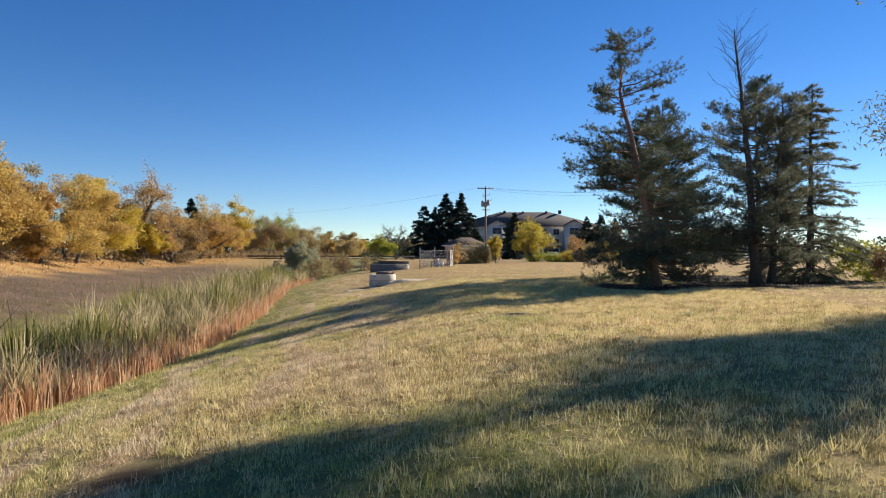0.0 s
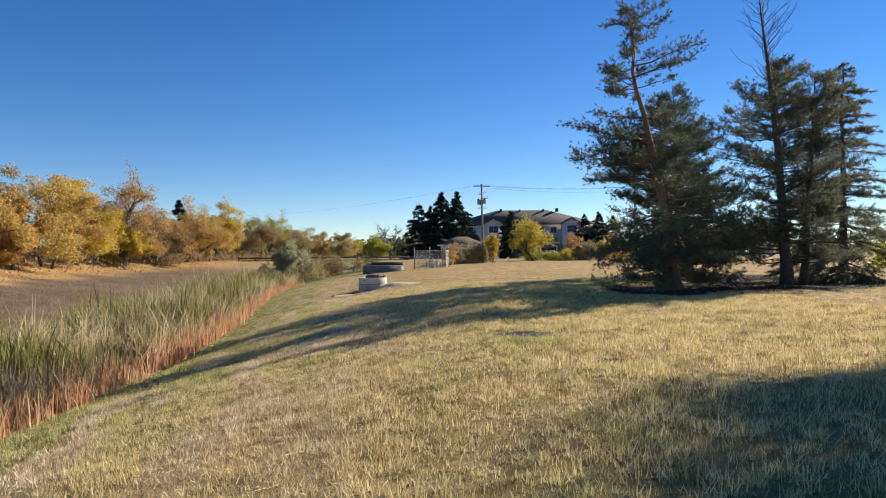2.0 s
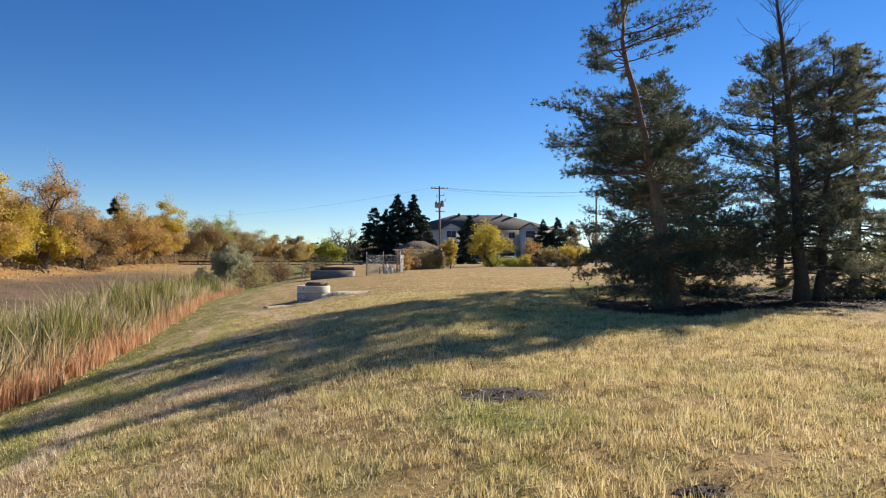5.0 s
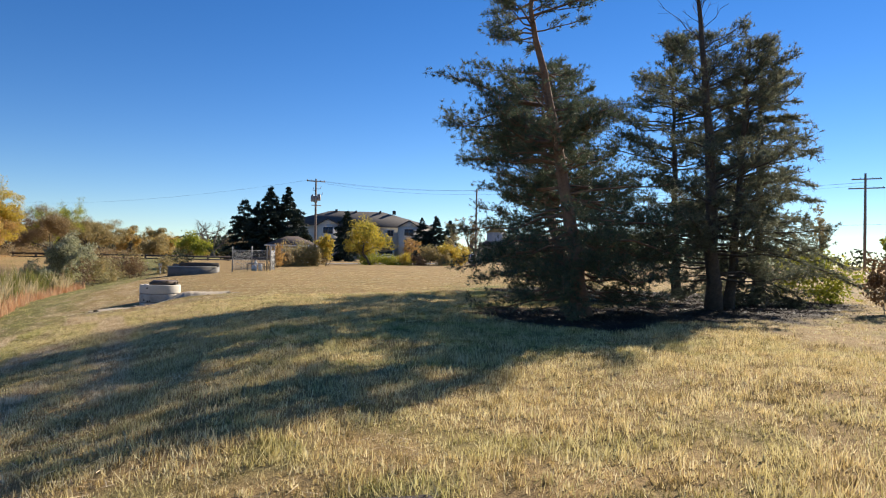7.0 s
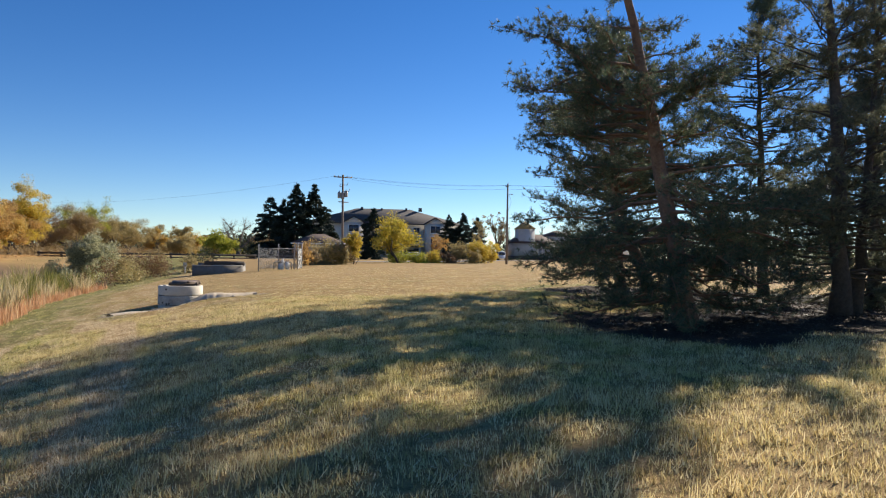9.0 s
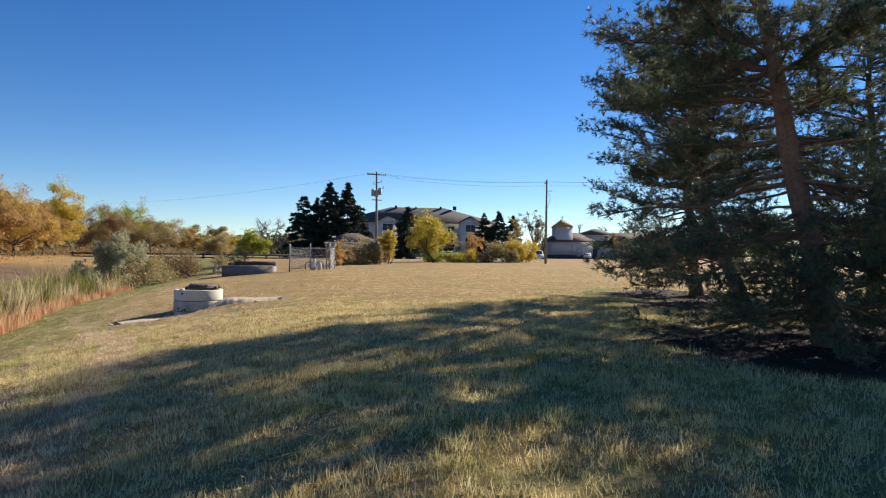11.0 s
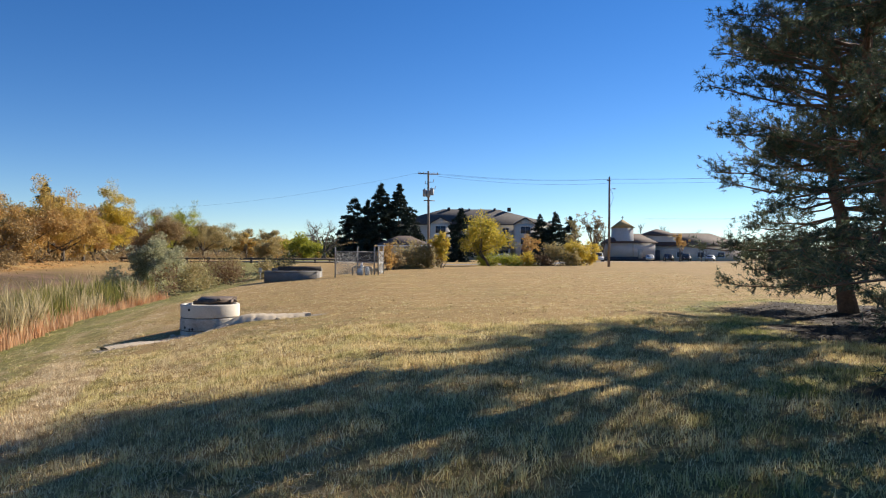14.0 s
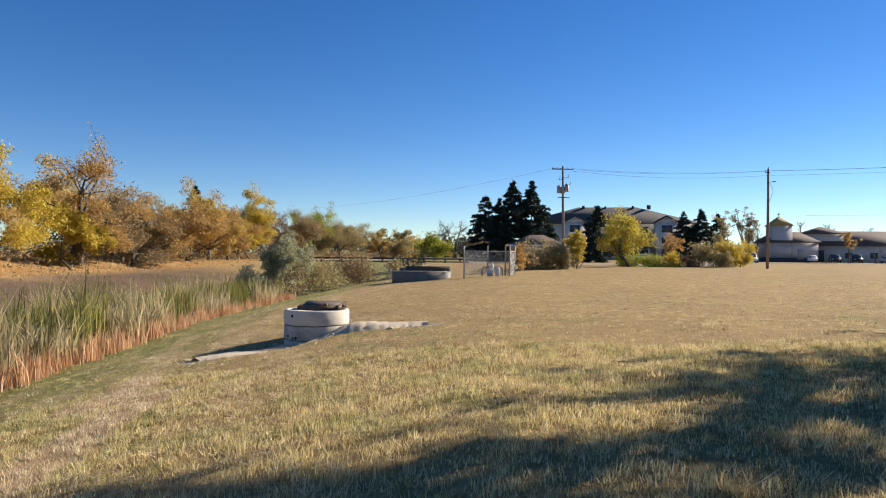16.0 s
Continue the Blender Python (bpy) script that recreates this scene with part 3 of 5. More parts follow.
def broadleaf(name, label, x, y, h, rx, mat_leaf, mat_bark, seed, n=2600, size=0.16, fork=0.22, stems=1, group="", category="tree", twigs=3,
              z0=None, thick=0.02, clump=0.5, low=0.25, slim=0.6):
    """A deciduous tree or shrub: forked limbs, sub-branches, and leaves in ragged clumps at their ends. n = 0: bare twigs."""
    r = np.random.default_rng(seed)
    zb = gz(x, y) if z0 is None else z0
    root = thing(name, x, y, zb, label, category, group)
    b0, b1, ra, rb = [], [], [], []
    tr = thick * h
    tips, trunks = [], []
    for sidx in range(stems):
        off = np.array([r.normal(0, 0.09 * rx), r.normal(0, 0.09 * rx), -0.12]) if stems > 1 else np.array([0, 0, -0.12])
        fz = fork * h * r.uniform(0.8, 1.2)
        lean = r.normal(0, 0.12, 2) * h * (1.8 if stems > 1 else 0.5)
        q = np.array([off, off + [lean[0] * 0.2, lean[1] * 0.2, fz * 0.5], off + [lean[0] * 0.5, lean[1] * 0.5, fz]])
        sr = tr / math.sqrt(stems)
        trunks.append(tube(q, [sr * 1.35, sr, sr * 0.85], 7))
        for _ in range(max(3, int(7 / stems))):
            a, el = r.uniform(0, 6.283), r.uniform(low, 1.0)
            rad = rx * math.sqrt(max(0.05, 1 - (2 * el - 0.95) ** 2)) * r.uniform(0.55, 1.0)
            goal = np.array([math.cos(a) * rad, math.sin(a) * rad, h * (0.12 + 0.86 * el)])
            m1 = q[-1] * 0.55 + goal * 0.45 + r.normal(0, 0.06, 3) * rx
            m1[2] = max(m1[2], q[-1][2] * 0.9)
            for s0, s1, w0, w1 in ((q[-1], m1, 0.55, 0.34), (m1, goal, 0.34, 0.12)):
                b0.append(s0), b1.append(s1), ra.append(sr * w0), rb.append(sr * w1)
            for _ in range(twigs + 2):
                f = r.uniform(0.25, 1.0)
                p = m1 * (1 - f) + goal * f
                e = p + np.clip(r.normal(0, 1, 3), -1.3, 1.3) * rx * 0.24 + [0, 0, 0.04 * h]
                b0.append(p), b1.append(e), ra.append(sr * 0.14), rb.append(sr * 0.05)
                tips.append(e)
                tips.append(0.4 * p + 0.6 * e)
                for _ in range(twigs if n == 0 else 1):
                    e2 = e + np.clip(r.normal(0, 1, 3), -1.3, 1.3) * rx * 0.13 + [0, 0, 0.03 * h]
                    f2 = r.uniform(0.3, 1)
                    b0.append(p * (1 - f2) + e * f2), b1.append(e2), ra.append(sr * 0.055), rb.append(sr * 0.02)
                    tips.append(e2)
    for tk in trunks:
        part("trunk" if stems == 1 else "stem", tk, mat_bark, root, smooth=True)
    part("branchwork" if category == "tree" else "twig_work", bars(b0, b1, np.array(ra), np.array(rb), 4), mat_bark, root)
    if n:
        T = np.array(tips)
        wgt = r.gamma(1.8, 1.0, len(T))
        pick = r.choice(len(T), n, p=wgt / wgt.sum())
        ball = r.normal(0, 1, (n, 3))
        ball *= (1.9 * r.random(n) ** 0.45 / np.linalg.norm(ball, axis=1))[:, None]
        L = T[pick] + ball * rx * 0.2 * clump * np.array([1, 1, 0.7])
        L[:, 2] = np.maximum(L[:, 2], 0.06)
        part("crown" if category == "tree" else "foliage", leaves(L, size, r, slim), mat_leaf, root)
    return root


PINE = "pines on the lawn"
conifer("scots_pine", "tall leaning pine with a sparse top and shaggy low branches", [(7.4, 23.1, 0.15), (7.3, 23.5, 1.8), (7.2, 23.8, 3.0), (6.75, 23.85, 5.2), (6.6, 23.85, 6.0), (6.25, 23.8, 7.0), (6.3, 23.8, 8.0), (6.2, 23.8, 9.5)],
        0.25, [(0.55, 2.1), (1.2, 2.5), (2.4, 2.9), (3.3, 2.7), (4.2, 2.5), (5.4, 2.4), (5.9, 1.9), (6.4, 1.2), (7.1, 2.2), (8.0, 1.5), (8.9, 1.0), (9.4, 0.35)], M_BARK_PINE, M_NEEDLE, 101,
        sparse=([0, 1.0, 3.6, 4.4, 5.2, 6.2, 7, 9.5], [2.7, 2.3, 2.2, 1.8, 1.0, 0.55, 1.0, 1.3]), droop=0.16, group=PINE, phase=0.24)
conifer("scots_pine", "bushy green pine with a curved dark trunk", [(10.1, 29.7, 0.22), (9.7, 30.2, 1.7), (9.35, 30.6, 3.3), (9.1, 30.4, 5.5), (9.0, 30.3, 7.9)],
        0.25, [(1.0, 2.4), (1.6, 3.3), (2.2, 3.3), (3.5, 2.9), (5.0, 2.4), (6.5, 1.6), (7.8, 0.4)], M_BARK_PINE, M_NEEDLE, 102, sparse=([0, 1.2, 2.6, 3.4, 8], [0.4, 0.7, 1.7, 2.4, 1.7]), group=PINE, phase=0.94)
conifer("scots_pine", "pine standing behind the others, half hidden by them", [(14.3, 30.5, 0.25), (14.2, 30.5, 3.0), (14.0, 30.5, 9.4)],
        0.2, [(1.0, 2.4), (3.0, 2.7), (5.0, 2.6), (7.0, 2.1), (9.2, 0.5)], M_BARK_DARK, M_NEEDLE, 103, sparse=([0, 3, 9.4], [1.3, 1.2, 1.5]), group=PINE)
conifer("scots_pine", "thin grey-green pine with a dead bare top", [(11.2, 23.8, 0.22), (11.0, 23.6, 3.0), (10.65, 23.5, 6.5), (10.35, 23.6, 9.6)],
        0.24, [(0.9, 2.3), (2.2, 2.4), (4.0, 1.6), (5.5, 1.4), (6.5, 1.1), (7.2, 1.0), (8.5, 0.9), (9.5, 0.3)], M_BARK_DARK, M_NEEDLE_GREY, 104, sparse=([0, 2.8, 4.5, 6.5, 10], [2.0, 1.3, 0.6, 0.75, 1.6]), dead=6.6, rise=0.5, group=PINE)
conifer("scots_pine", "slender grey-green pine with an open crown", [(11.95, 24.3, 0.22), (12.1, 24.05, 4.0), (12.25, 23.9, 7.1)],
        0.17, [(1.0, 1.8), (3.0, 1.9), (5.0, 1.5), (6.2, 1.0), (7.0, 0.4)], M_BARK_DARK, M_NEEDLE_GREY, 105, rise=0.4, sparse=([0, 3, 8], [1.8, 1.2, 1.0]), group=PINE)
conifer("blue_spruce", "broad conical grey-green spruce with drooping boughs to the ground", [(14.5, 26.5, 0.22), (14.55, 26.5, 4.0), (14.6, 26.5, 8.3)],
        0.22, [(0.35, 2.8), (1.2, 2.8), (2.4, 2.5), (4.7, 1.75), (6.5, 1.0), (8.1, 0.15)], M_BARK_DARK, M_NEEDLE_GREY, 106, rise=0.1, droop=0.26, spruce=True, step=0.3, per=5.4, fill=0.2, twig=0.16, tuft=(12, 0.14, 0.016), group=PINE)
conifer("scots_pine", "dark pine with long low side branches", [(11.2, 34.0, 0.22), (10.95, 34.1, 3.0), (10.8, 34.2, 6.0), (10.8, 34.2, 9.4)],
        0.23, [(0.8, 2.4), (1.6, 3.4), (2.2, 3.3), (3.8, 3.1), (5.5, 2.5), (7.0, 1.9), (9.2, 0.6)], M_BARK_PINE, M_NEEDLE, 107, sparse=([0, 1.0, 1.8, 2.6, 4, 9.5], [1.8, 2.8, 2.6, 1.2, 2.0, 2.0]), group=PINE)
# willow beside the walk, mostly outside the view, whose shade crosses the lawn
broadleaf("willow_tree", "grey-green willow with fine drooping leaves by the lawn", 11.1, 10.9, 9.2, 3.0, M_NEEDLE_GREY, M_BARK_GREY, 131, n=95000, size=0.056, slim=0.32, fork=0.17, low=0.1, twigs=6, clump=0.8, thick=0.022)

# ---- reeds in the ditch ----
def blades(x, y, z, hgt, wid, r, lean=0.16, rings=4):
    """Upright bending blades; returns corners, faces and the run from foot to tip."""
    k = len(x)
    a, b = r.uniform(0, 6.283, k), r.uniform(0, 6.283, k)
    bend = np.abs(r.normal(0, lean, k)) * hgt
    s = np.linspace(0, 1, rings)
    foot = np.stack([x, y, z], -1)
    side = np.stack([np.cos(a), np.sin(a), 0 * a], -1)
    mid = foot[:, None] + np.stack([np.cos(b)[:, None] * bend[:, None] * s**2.2, np.sin(b)[:, None] * bend[:, None] * s**2.2, hgt[:, None] * (s - 0.06 * s**3)], -1)
    w = (wid[:, None] * np.array([0.8, 1.0, 0.75, 0.08])[None])[..., None] / 2
    V = np.stack([mid - side[:, None] * w, mid + side[:, None] * w], 2).reshape(-1, 3)
    base = (np.arange(k) * rings * 2)[:, None, None]
    q = np.array([[2 * i, 2 * i + 1, 2 * i + 3, 2 * i + 2] for i in range(rings - 1)])[None]
    uv = np.stack([np.zeros((k, rings, 2)), np.broadcast_to(s[None, :, None], (k, rings, 2))], -1).reshape(-1, 2)
    return V, (base + q).reshape(-1, 4), uv


def reeds(name, label, n, m, w0, w1, h0, h1, wid, seed, clump, lean=0.16, invert=False):
    r = np.random.default_rng(seed)
    c = n // 14
    yc, wc = -3 + 64 * r.random(c) ** 1.25, r.uniform(w0, w1, c)
    tuft_h = np.repeat(np.clip(r.normal(1.0, 0.17, c), 0.6, 1.35), 14)
    y = np.repeat(yc, 14) + r.normal(0, 0.11, c * 14)
    x = np.repeat(reed_line(yc) - wc, 14) + r.normal(0, 0.11, c * 14)
    w = reed_line(y) - x
    f = waves(x, y, 0.11, 77) + np.interp(y, [20, 34], [0, 0.14])
    keep = (f > clump) if not invert else (f < clump)
    x, y, w, tuft_h = x[keep], y[keep], w[keep], tuft_h[keep]
    hgt = 0.94 * tuft_h * r.uniform(h0, h1, len(x)) * (0.55 + 0.75 * waves(x, y, 0.33, 9)) * np.interp(y, [6, 24, 40, 62], [0.62, 0.93, 1, 0.75]) * (np.interp(y, [16, 36], [1, 0.6]) if m is M_REED_DRY else 1)
    V, F, uv = blades(x, y, land(x, y) - 0.03, hgt, wid * r.uniform(0.6, 1.4, len(x)), r, lean)
    return tagged(new(name, mesh_np(name, V, F, [m], False, uv)), label, "reeds", kind="stuff")


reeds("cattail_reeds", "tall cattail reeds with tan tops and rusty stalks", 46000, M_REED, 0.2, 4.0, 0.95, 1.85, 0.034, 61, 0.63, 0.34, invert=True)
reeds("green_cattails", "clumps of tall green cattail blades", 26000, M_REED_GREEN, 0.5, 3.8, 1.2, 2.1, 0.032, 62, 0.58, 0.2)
reeds("dry_reed_edge", "short rusty dry reed stalks edging the ditch", 24000, M_REED_DRY, -0.2, 1.7, 0.3, 1.4, 0.022, 63, 2.0, 0.3, invert=True)


def tall_grass(name, label, n, area, m, h0, h1, wid, seed):
    r = np.random.default_rng(seed)
    x, y = area(r, n)
    V, F, uv = blades(x, y, land(x, y) - 0.02, r.uniform(h0, h1, len(x)), wid * r.uniform(0.6, 1.4, len(x)), r, 0.35)
    return tagged(new(name, mesh_np(name, V, F, [m], False, uv)), label, "grass", kind="stuff")


def far_bank(r, n):
    y = r.uniform(22, 112, n)
    return reed_line(y) - r.uniform(16.5, 25, n), y


def field_stubble(r, n):
    y = r.uniform(8, 70, n)
    return reed_line(y) - r.uniform(4.5, 15, n), y


tall_grass("bank_grass", "tawny long grass on the far bank", 14000, far_bank, M_TAWNY, 0.05, 0.2, 0.05, 64)
tall_grass("field_stubble", "sparse dry stubble on the brown field", 9000, field_stubble, M_LEAF_TAN, 0.05, 0.2, 0.02, 65)

# ---- concrete manhole riser on the slope ----
RX, RY, RTOP = -4.39, 37.3, 0.14
riser = thing("manhole_riser", RX, RY, RTOP - 1.25, "weathered concrete manhole riser standing proud of the slope", "manhole")
for zb, zt, rr, mm in ((0.0, 0.56, 0.755, M_CONC_STAIN), (0.575, 0.895, 0.76, M_CONC_STAIN), (0.91, 1.25, 0.757, M_CONC_PALE)):
    part("concrete_ring", lathe([(rr, zb + 0.012), (rr + 0.004, zb + 0.03), (rr + 0.004, zt - 0.03), (rr - 0.012, zt), (0.63, zt), (0.63, zb), (rr - 0.012, zb)], 48), mm, riser, smooth=False)
part("joint", lathe([(0.735, 0.5), (0.735, 1.0), (0.64, 1.0), (0.64, 0.5)], 40), M_HOLE, riser)
part("shaft_floor", lathe([(0.63, 0.7), (0.62, 0.72), (0.01, 0.72), (0.01, 0.7)], 32), M_HOLE, riser)
hatch = part("hatch_frame", join(box(0.92, 0.06, 0.1, 0.12, -0.34, 1.25, 0.12), box(0.92, 0.06, 0.17, 0.12, 0.42, 1.25, 0.12), box(0.06, 0.76, 0.12, -0.33, 0.02, 1.25, 0.12), box(0.06, 0.76, 0.12, 0.57, 0.06, 1.25, 0.12)),
             M_STEEL, riser, "rusted steel hatch frame", bevel=0.01)
lid = (lambda g: (np.stack([g[0][:, 0], g[0][:, 1], g[0][:, 2] + 0.1 * (g[0][:, 1] + 0.3)], -1), g[1]))(box(0.86, 0.7, 0.025, 0.12, 0.05, 1.33, 0.12))
part("lid", lid, M_STEEL, hatch, "rusted steel lid")
part("hinge", box(0.1, 0.09, 0.06, 0.33, -0.37, 1.35, 0.12), M_STEEL, hatch)
part("hinge", box(0.1, 0.09, 0.06, 0.62, 0.1, 1.3, 0.3), M_STEEL, hatch)
for ang, zz in ((-2.05, 1.13), (-2.75, 0.83), (-2.25, 0.66), (-2.02, 0.62), (-1.9, 0.63), (-2.75, 0.4), (0.4, 1.1)):
    part("lifting_hole", tube([(0.74 * math.cos(ang), 0.74 * math.sin(ang), zz), (0.767 * math.cos(ang), 0.767 * math.sin(ang), zz)], [0.035, 0.035], 10), M_HOLE, riser)

r = np.random.default_rng(71)
chunk_meshes = []
for i in range(5):
    bm = bmesh.new()
    bmesh.ops.create_icosphere(bm, subdivisions=1, radius=1.0)
    for v in bm.verts:
        v.co *= r.uniform(0.65, 1.1)
        v.co.z *= 0.55
    me = bpy.data.meshes.new("rubble")
    bm.to_mesh(me)
    bm.free()
    me.materials.append(M_RUBBLE)
    chunk_meshes.append(me)
for i in range(150):
    k = r.integers(0, len(BARE) - 1)
    t = r.random()
    x, y = (BARE[k][j] * (1 - t) + BARE[k + 1][j] * t + r.normal(0, 0.24) for j in (0, 1))
    if math.hypot(x - RX, y - RY) < 0.85:
        continue
    s = 0.02 + 0.075 * r.random() ** 2.5
    ob = new("rubble", chunk_meshes[i % 5])
    ob.matrix_basis = Matrix.LocRotScale((x, y, gz(x, y) + 0.2 * s), Euler((0, 0, r.uniform(0, 6))), (s * r.uniform(0.8, 1.6), s, s * 0.9))
    tagged(ob, "broken lump of grey concrete rubble on the grass", "rubble", "rubble by the riser")

def cut_straw():
    """Mown straw lying in drifts on the slope."""
    r = np.random.default_rng(76)
    n = 60000
    y = r.uniform(-1, 42, n)
    x = reed_line(y) + r.uniform(1.0, 8.5, n)
    d = waves(x + 0.3 * y, y * 0.35, 0.45, 31) * (0.5 + 0.5 * waves(x, y, 0.9, 33))
    k = r.random(n) < sstep(0.22, 0.6, d)
    x, y = x[k], y[k]
    P = np.stack([x, y, land(x, y) + r.uniform(0.01, 0.06, len(x))], -1)
    V, F = leaves(P, 0.07, r, 0.06)
    c = np.repeat(P[:, 2], 3)
    V[:, 2] = c + (V[:, 2] - c) * 0.4
    return tagged(part("cut_straw", (V, F), M_STRAW), "dry cut straw strewn over the slope", "straw", kind="stuff")


cut_straw()


def soil_mound(x, y, rad, seed):
    """A low heap of dark loose soil thrown up through the turf, with clods on it."""
    r = np.random.default_rng(seed)
    root = thing("soil_mound", x, y, gz(x, y), "low heap of dark loose soil in the grass", "soil", "soil heaps on the lawn")
    rings, sides = 7, 28
    V = [[0, 0, 0.13 * rad]]
    for i in range(1, rings):
        for j in range(sides):
            q, a = i / (rings - 1), 6.2832 * j / sides
            e = rad * q * (1 + 0.16 * math.sin(3 * a + seed) + 0.09 * math.sin(7 * a))
            px, py = 1.35 * e * math.cos(a), e * math.sin(a)
            V.append([px, py, gz(x + px, y + py) - gz(x, y) + 0.13 * rad * (1 - q * q) + (r.uniform(-0.012, 0.015) if i < rings - 1 else -0.02)])
    F = [[0, 1 + j, 1 + (j + 1) % sides, 1 + (j + 1) % sides] for j in range(sides)]
    F += [[1 + i * sides + j, 1 + (i + 1) * sides + j, 1 + (i + 1) * sides + (j + 1) % sides, 1 + i * sides + (j + 1) % sides] for i in range(rings - 2) for j in range(sides)]
    part("heap", (np.array(V), np.array(F)), M_SOIL, root, smooth=True)
    for i in range(26):
        a, e, c = r.uniform(0, 6.28), rad * r.uniform(0.1, 1.15), r.uniform(0.007, 0.016)
        px, py = 1.35 * e * math.cos(a), e * math.sin(a)
        pz = gz(x + px, y + py) - gz(x, y) + 0.13 * rad * max(0, 1 - (e / rad) ** 2)
        part("clod", box(2 * c, 1.6 * c, 1.1 * c, px, py, pz - 0.2 * c, r.uniform(0, 3), 0.6), M_SOIL, root)
    return root


soil_mound(1.6, 12.25, 0.33, 3)
soil_mound(2.4, 9.4, 0.12, 5)


# grit apron washed out round the riser
def apron():
    C = np.array(BARE)
    s = np.linspace(0, len(C) - 1, 90)
    P = np.stack([np.interp(s, range(len(C)), C[:, i]) for i in (0, 1)], -1)
    T = np.gradient(P, axis=0)
    N = np.stack([-T[:, 1], T[:, 0]], -1) / np.linalg.norm(T, axis=1)[:, None]
    w = 0.68 * np.sin(np.clip(s / (len(C) - 1), 0.02, 0.98) * np.pi) ** 0.5 * (0.8 + 0.35 * waves(P[:, 0], P[:, 1], 0.3, 72))
    rows = []
    for f in np.linspace(-1, 1, 9):
        Q = P + N * (w * f)[:, None]
        z = land(Q[:, 0], Q[:, 1]) - 0.03 + np.interp(s / (len(C) - 1), [0, 0.35, 0.5, 1], [0.12, 0.16, 0.05, 0.09]) * (1 - f * f) ** 0.5 * (0.92 + 0.16 * waves(Q[:, 0], Q[:, 1], 0.8, 73))
        rows.append(np.concatenate([Q, z[:, None]], 1))
    V = np.stack(rows, 1).reshape(-1, 3)
    V += np.random.default_rng(74).normal(0, 1, V.shape) * (0.015, 0.015, 0.006)
    F = [[i * 9 + j, i * 9 + j + 1, (i + 1) * 9 + j + 1, (i + 1) * 9 + j] for i in range(89) for j in range(8)]
    return tagged(part("grit_apron", (V, np.array(F)), M_RUBBLE), "pale crumbled grit spread past the concrete riser", "grit", kind="structure")


apron()

# ---- concrete basin by the ditch ----
bx, by = -7.95, 70.4
bz = -0.75
basin = thing("concrete_basin", bx, by, bz, "long grey concrete culvert basin with open top", "culvert")
part("front_wall", box(3.9, 0.25, 1.0, 0, -1.3), M_CONC_DARK, basin, bevel=0.02)
part("front_coping", box(3.98, 0.31, 0.08, 0, -1.3, 1.003), M_CONC, basin, "pale concrete coping", bevel=0.015)
part("back_wall", box(3.9, 0.25, 1.22, 0, 1.3), M_CONC_DARK, basin, bevel=0.02)
part("side_wall", box(0.25, 2.34, 1.0, -1.82, 0), M_CONC_DARK, basin, bevel=0.02)
part("side_wall", box(0.25, 2.34, 1.0, 1.82, 0), M_CONC_DARK, basin, bevel=0.02)
part("grate_beam", box(3.3, 0.26, 0.36, 0.25, 0.95, 1.02), M_TIMBER, basin, "dark timber beam", bevel=0.02)
part("basin_floor", box(3.4, 2.3, 0.08, 0, 0, 0.02), M_HOLE, basin)

# ---- fenced compound with valves ----
comp = thing("chain_link_enclosure", -3.0, 68.6, 0.0, "small chain-link fenced enclosure with galvanised posts", "fence")
corners = [(-1.55, -0.75), (1.5, 0.75), (1.75, 3.4), (-0.16, 2.0)]
for i, (a, b) in enumerate(corners):
    zb = gz(-3 + a, 68.6 + b)
    part("post", tube([(a, b, zb - 0.1), (a, b, zb + 2.15), (a, b, zb + 2.2)], [0.048, 0.048, 0.02], 8), M_GALV, comp)
part("gate_post", tube([(1.22, 0.6, -0.2), (1.22, 0.6, 2.1), (1.22, 0.6, 2.16)], [0.055, 0.055, 0.02], 8), M_GALV, comp, "thick grey gate post")
for i in range(4):
    (ax, ay), (cx, cy) = corners[i], corners[(i + 1) % 4]
    n = int(math.hypot(cx - ax, cy - ay) / 0.11)
    top, low = 1.75, 0.12
    A, B = np.array([ax, ay]), np.array([cx, cy])
    s = np.arange(-int(1.7 / 0.11), n + 1)
    p0, p1 = [], []
    for k in s:
        for f0, f1 in (((k / n), (k + 1.63 / 0.11) / n), ((k + 1.63 / 0.11) / n, k / n)):
            za, zb = low, top
            lo, hi = min(f0, f1), max(f0, f1)
            ca, cb = max(lo, 0), min(hi, 1)
            if cb <= ca:
                continue

            def zat(f):
                return za + (zb - za) * (f - f0) / (f1 - f0)
            p0.append((*(A + (B - A) * ca), zat(ca)))
            p1.append((*(A + (B - A) * cb), zat(cb)))
    part("chain_link_mesh", bars(p0, p1, 0.0045, 0.0045, 3), M_LINK, comp, "grey chain-link wire")
    part("top_rail", tube([(ax, ay, 1.78), (cx, cy, 1.78)], [0.025, 0.025], 6), M_GALV, comp)
    part("mid_rail", tube([(ax, ay, 0.95), (cx, cy, 0.95)], [0.018, 0.018], 6), M_GALV, comp)
valve = thing("valve_set", -2.75, 69.5, gz(-2.75, 69.5), "pale painted valves and pipes inside the enclosure", "valve")
part("pipe", tube([(-0.7, 0, 0), (-0.7, 0, 0.55), (-0.55, 0, 0.62), (0.6, 0.1, 0.62), (0.75, 0.1, 0.55), (0.75, 0.1, 0)], [0.05] * 6, 10), M_GALV, valve, smooth=True)
part("meter_box", box(0.42, 0.3, 0.5, -0.1, -0.2, 0.0), M_WHITE, valve, "white meter box", bevel=0.03)
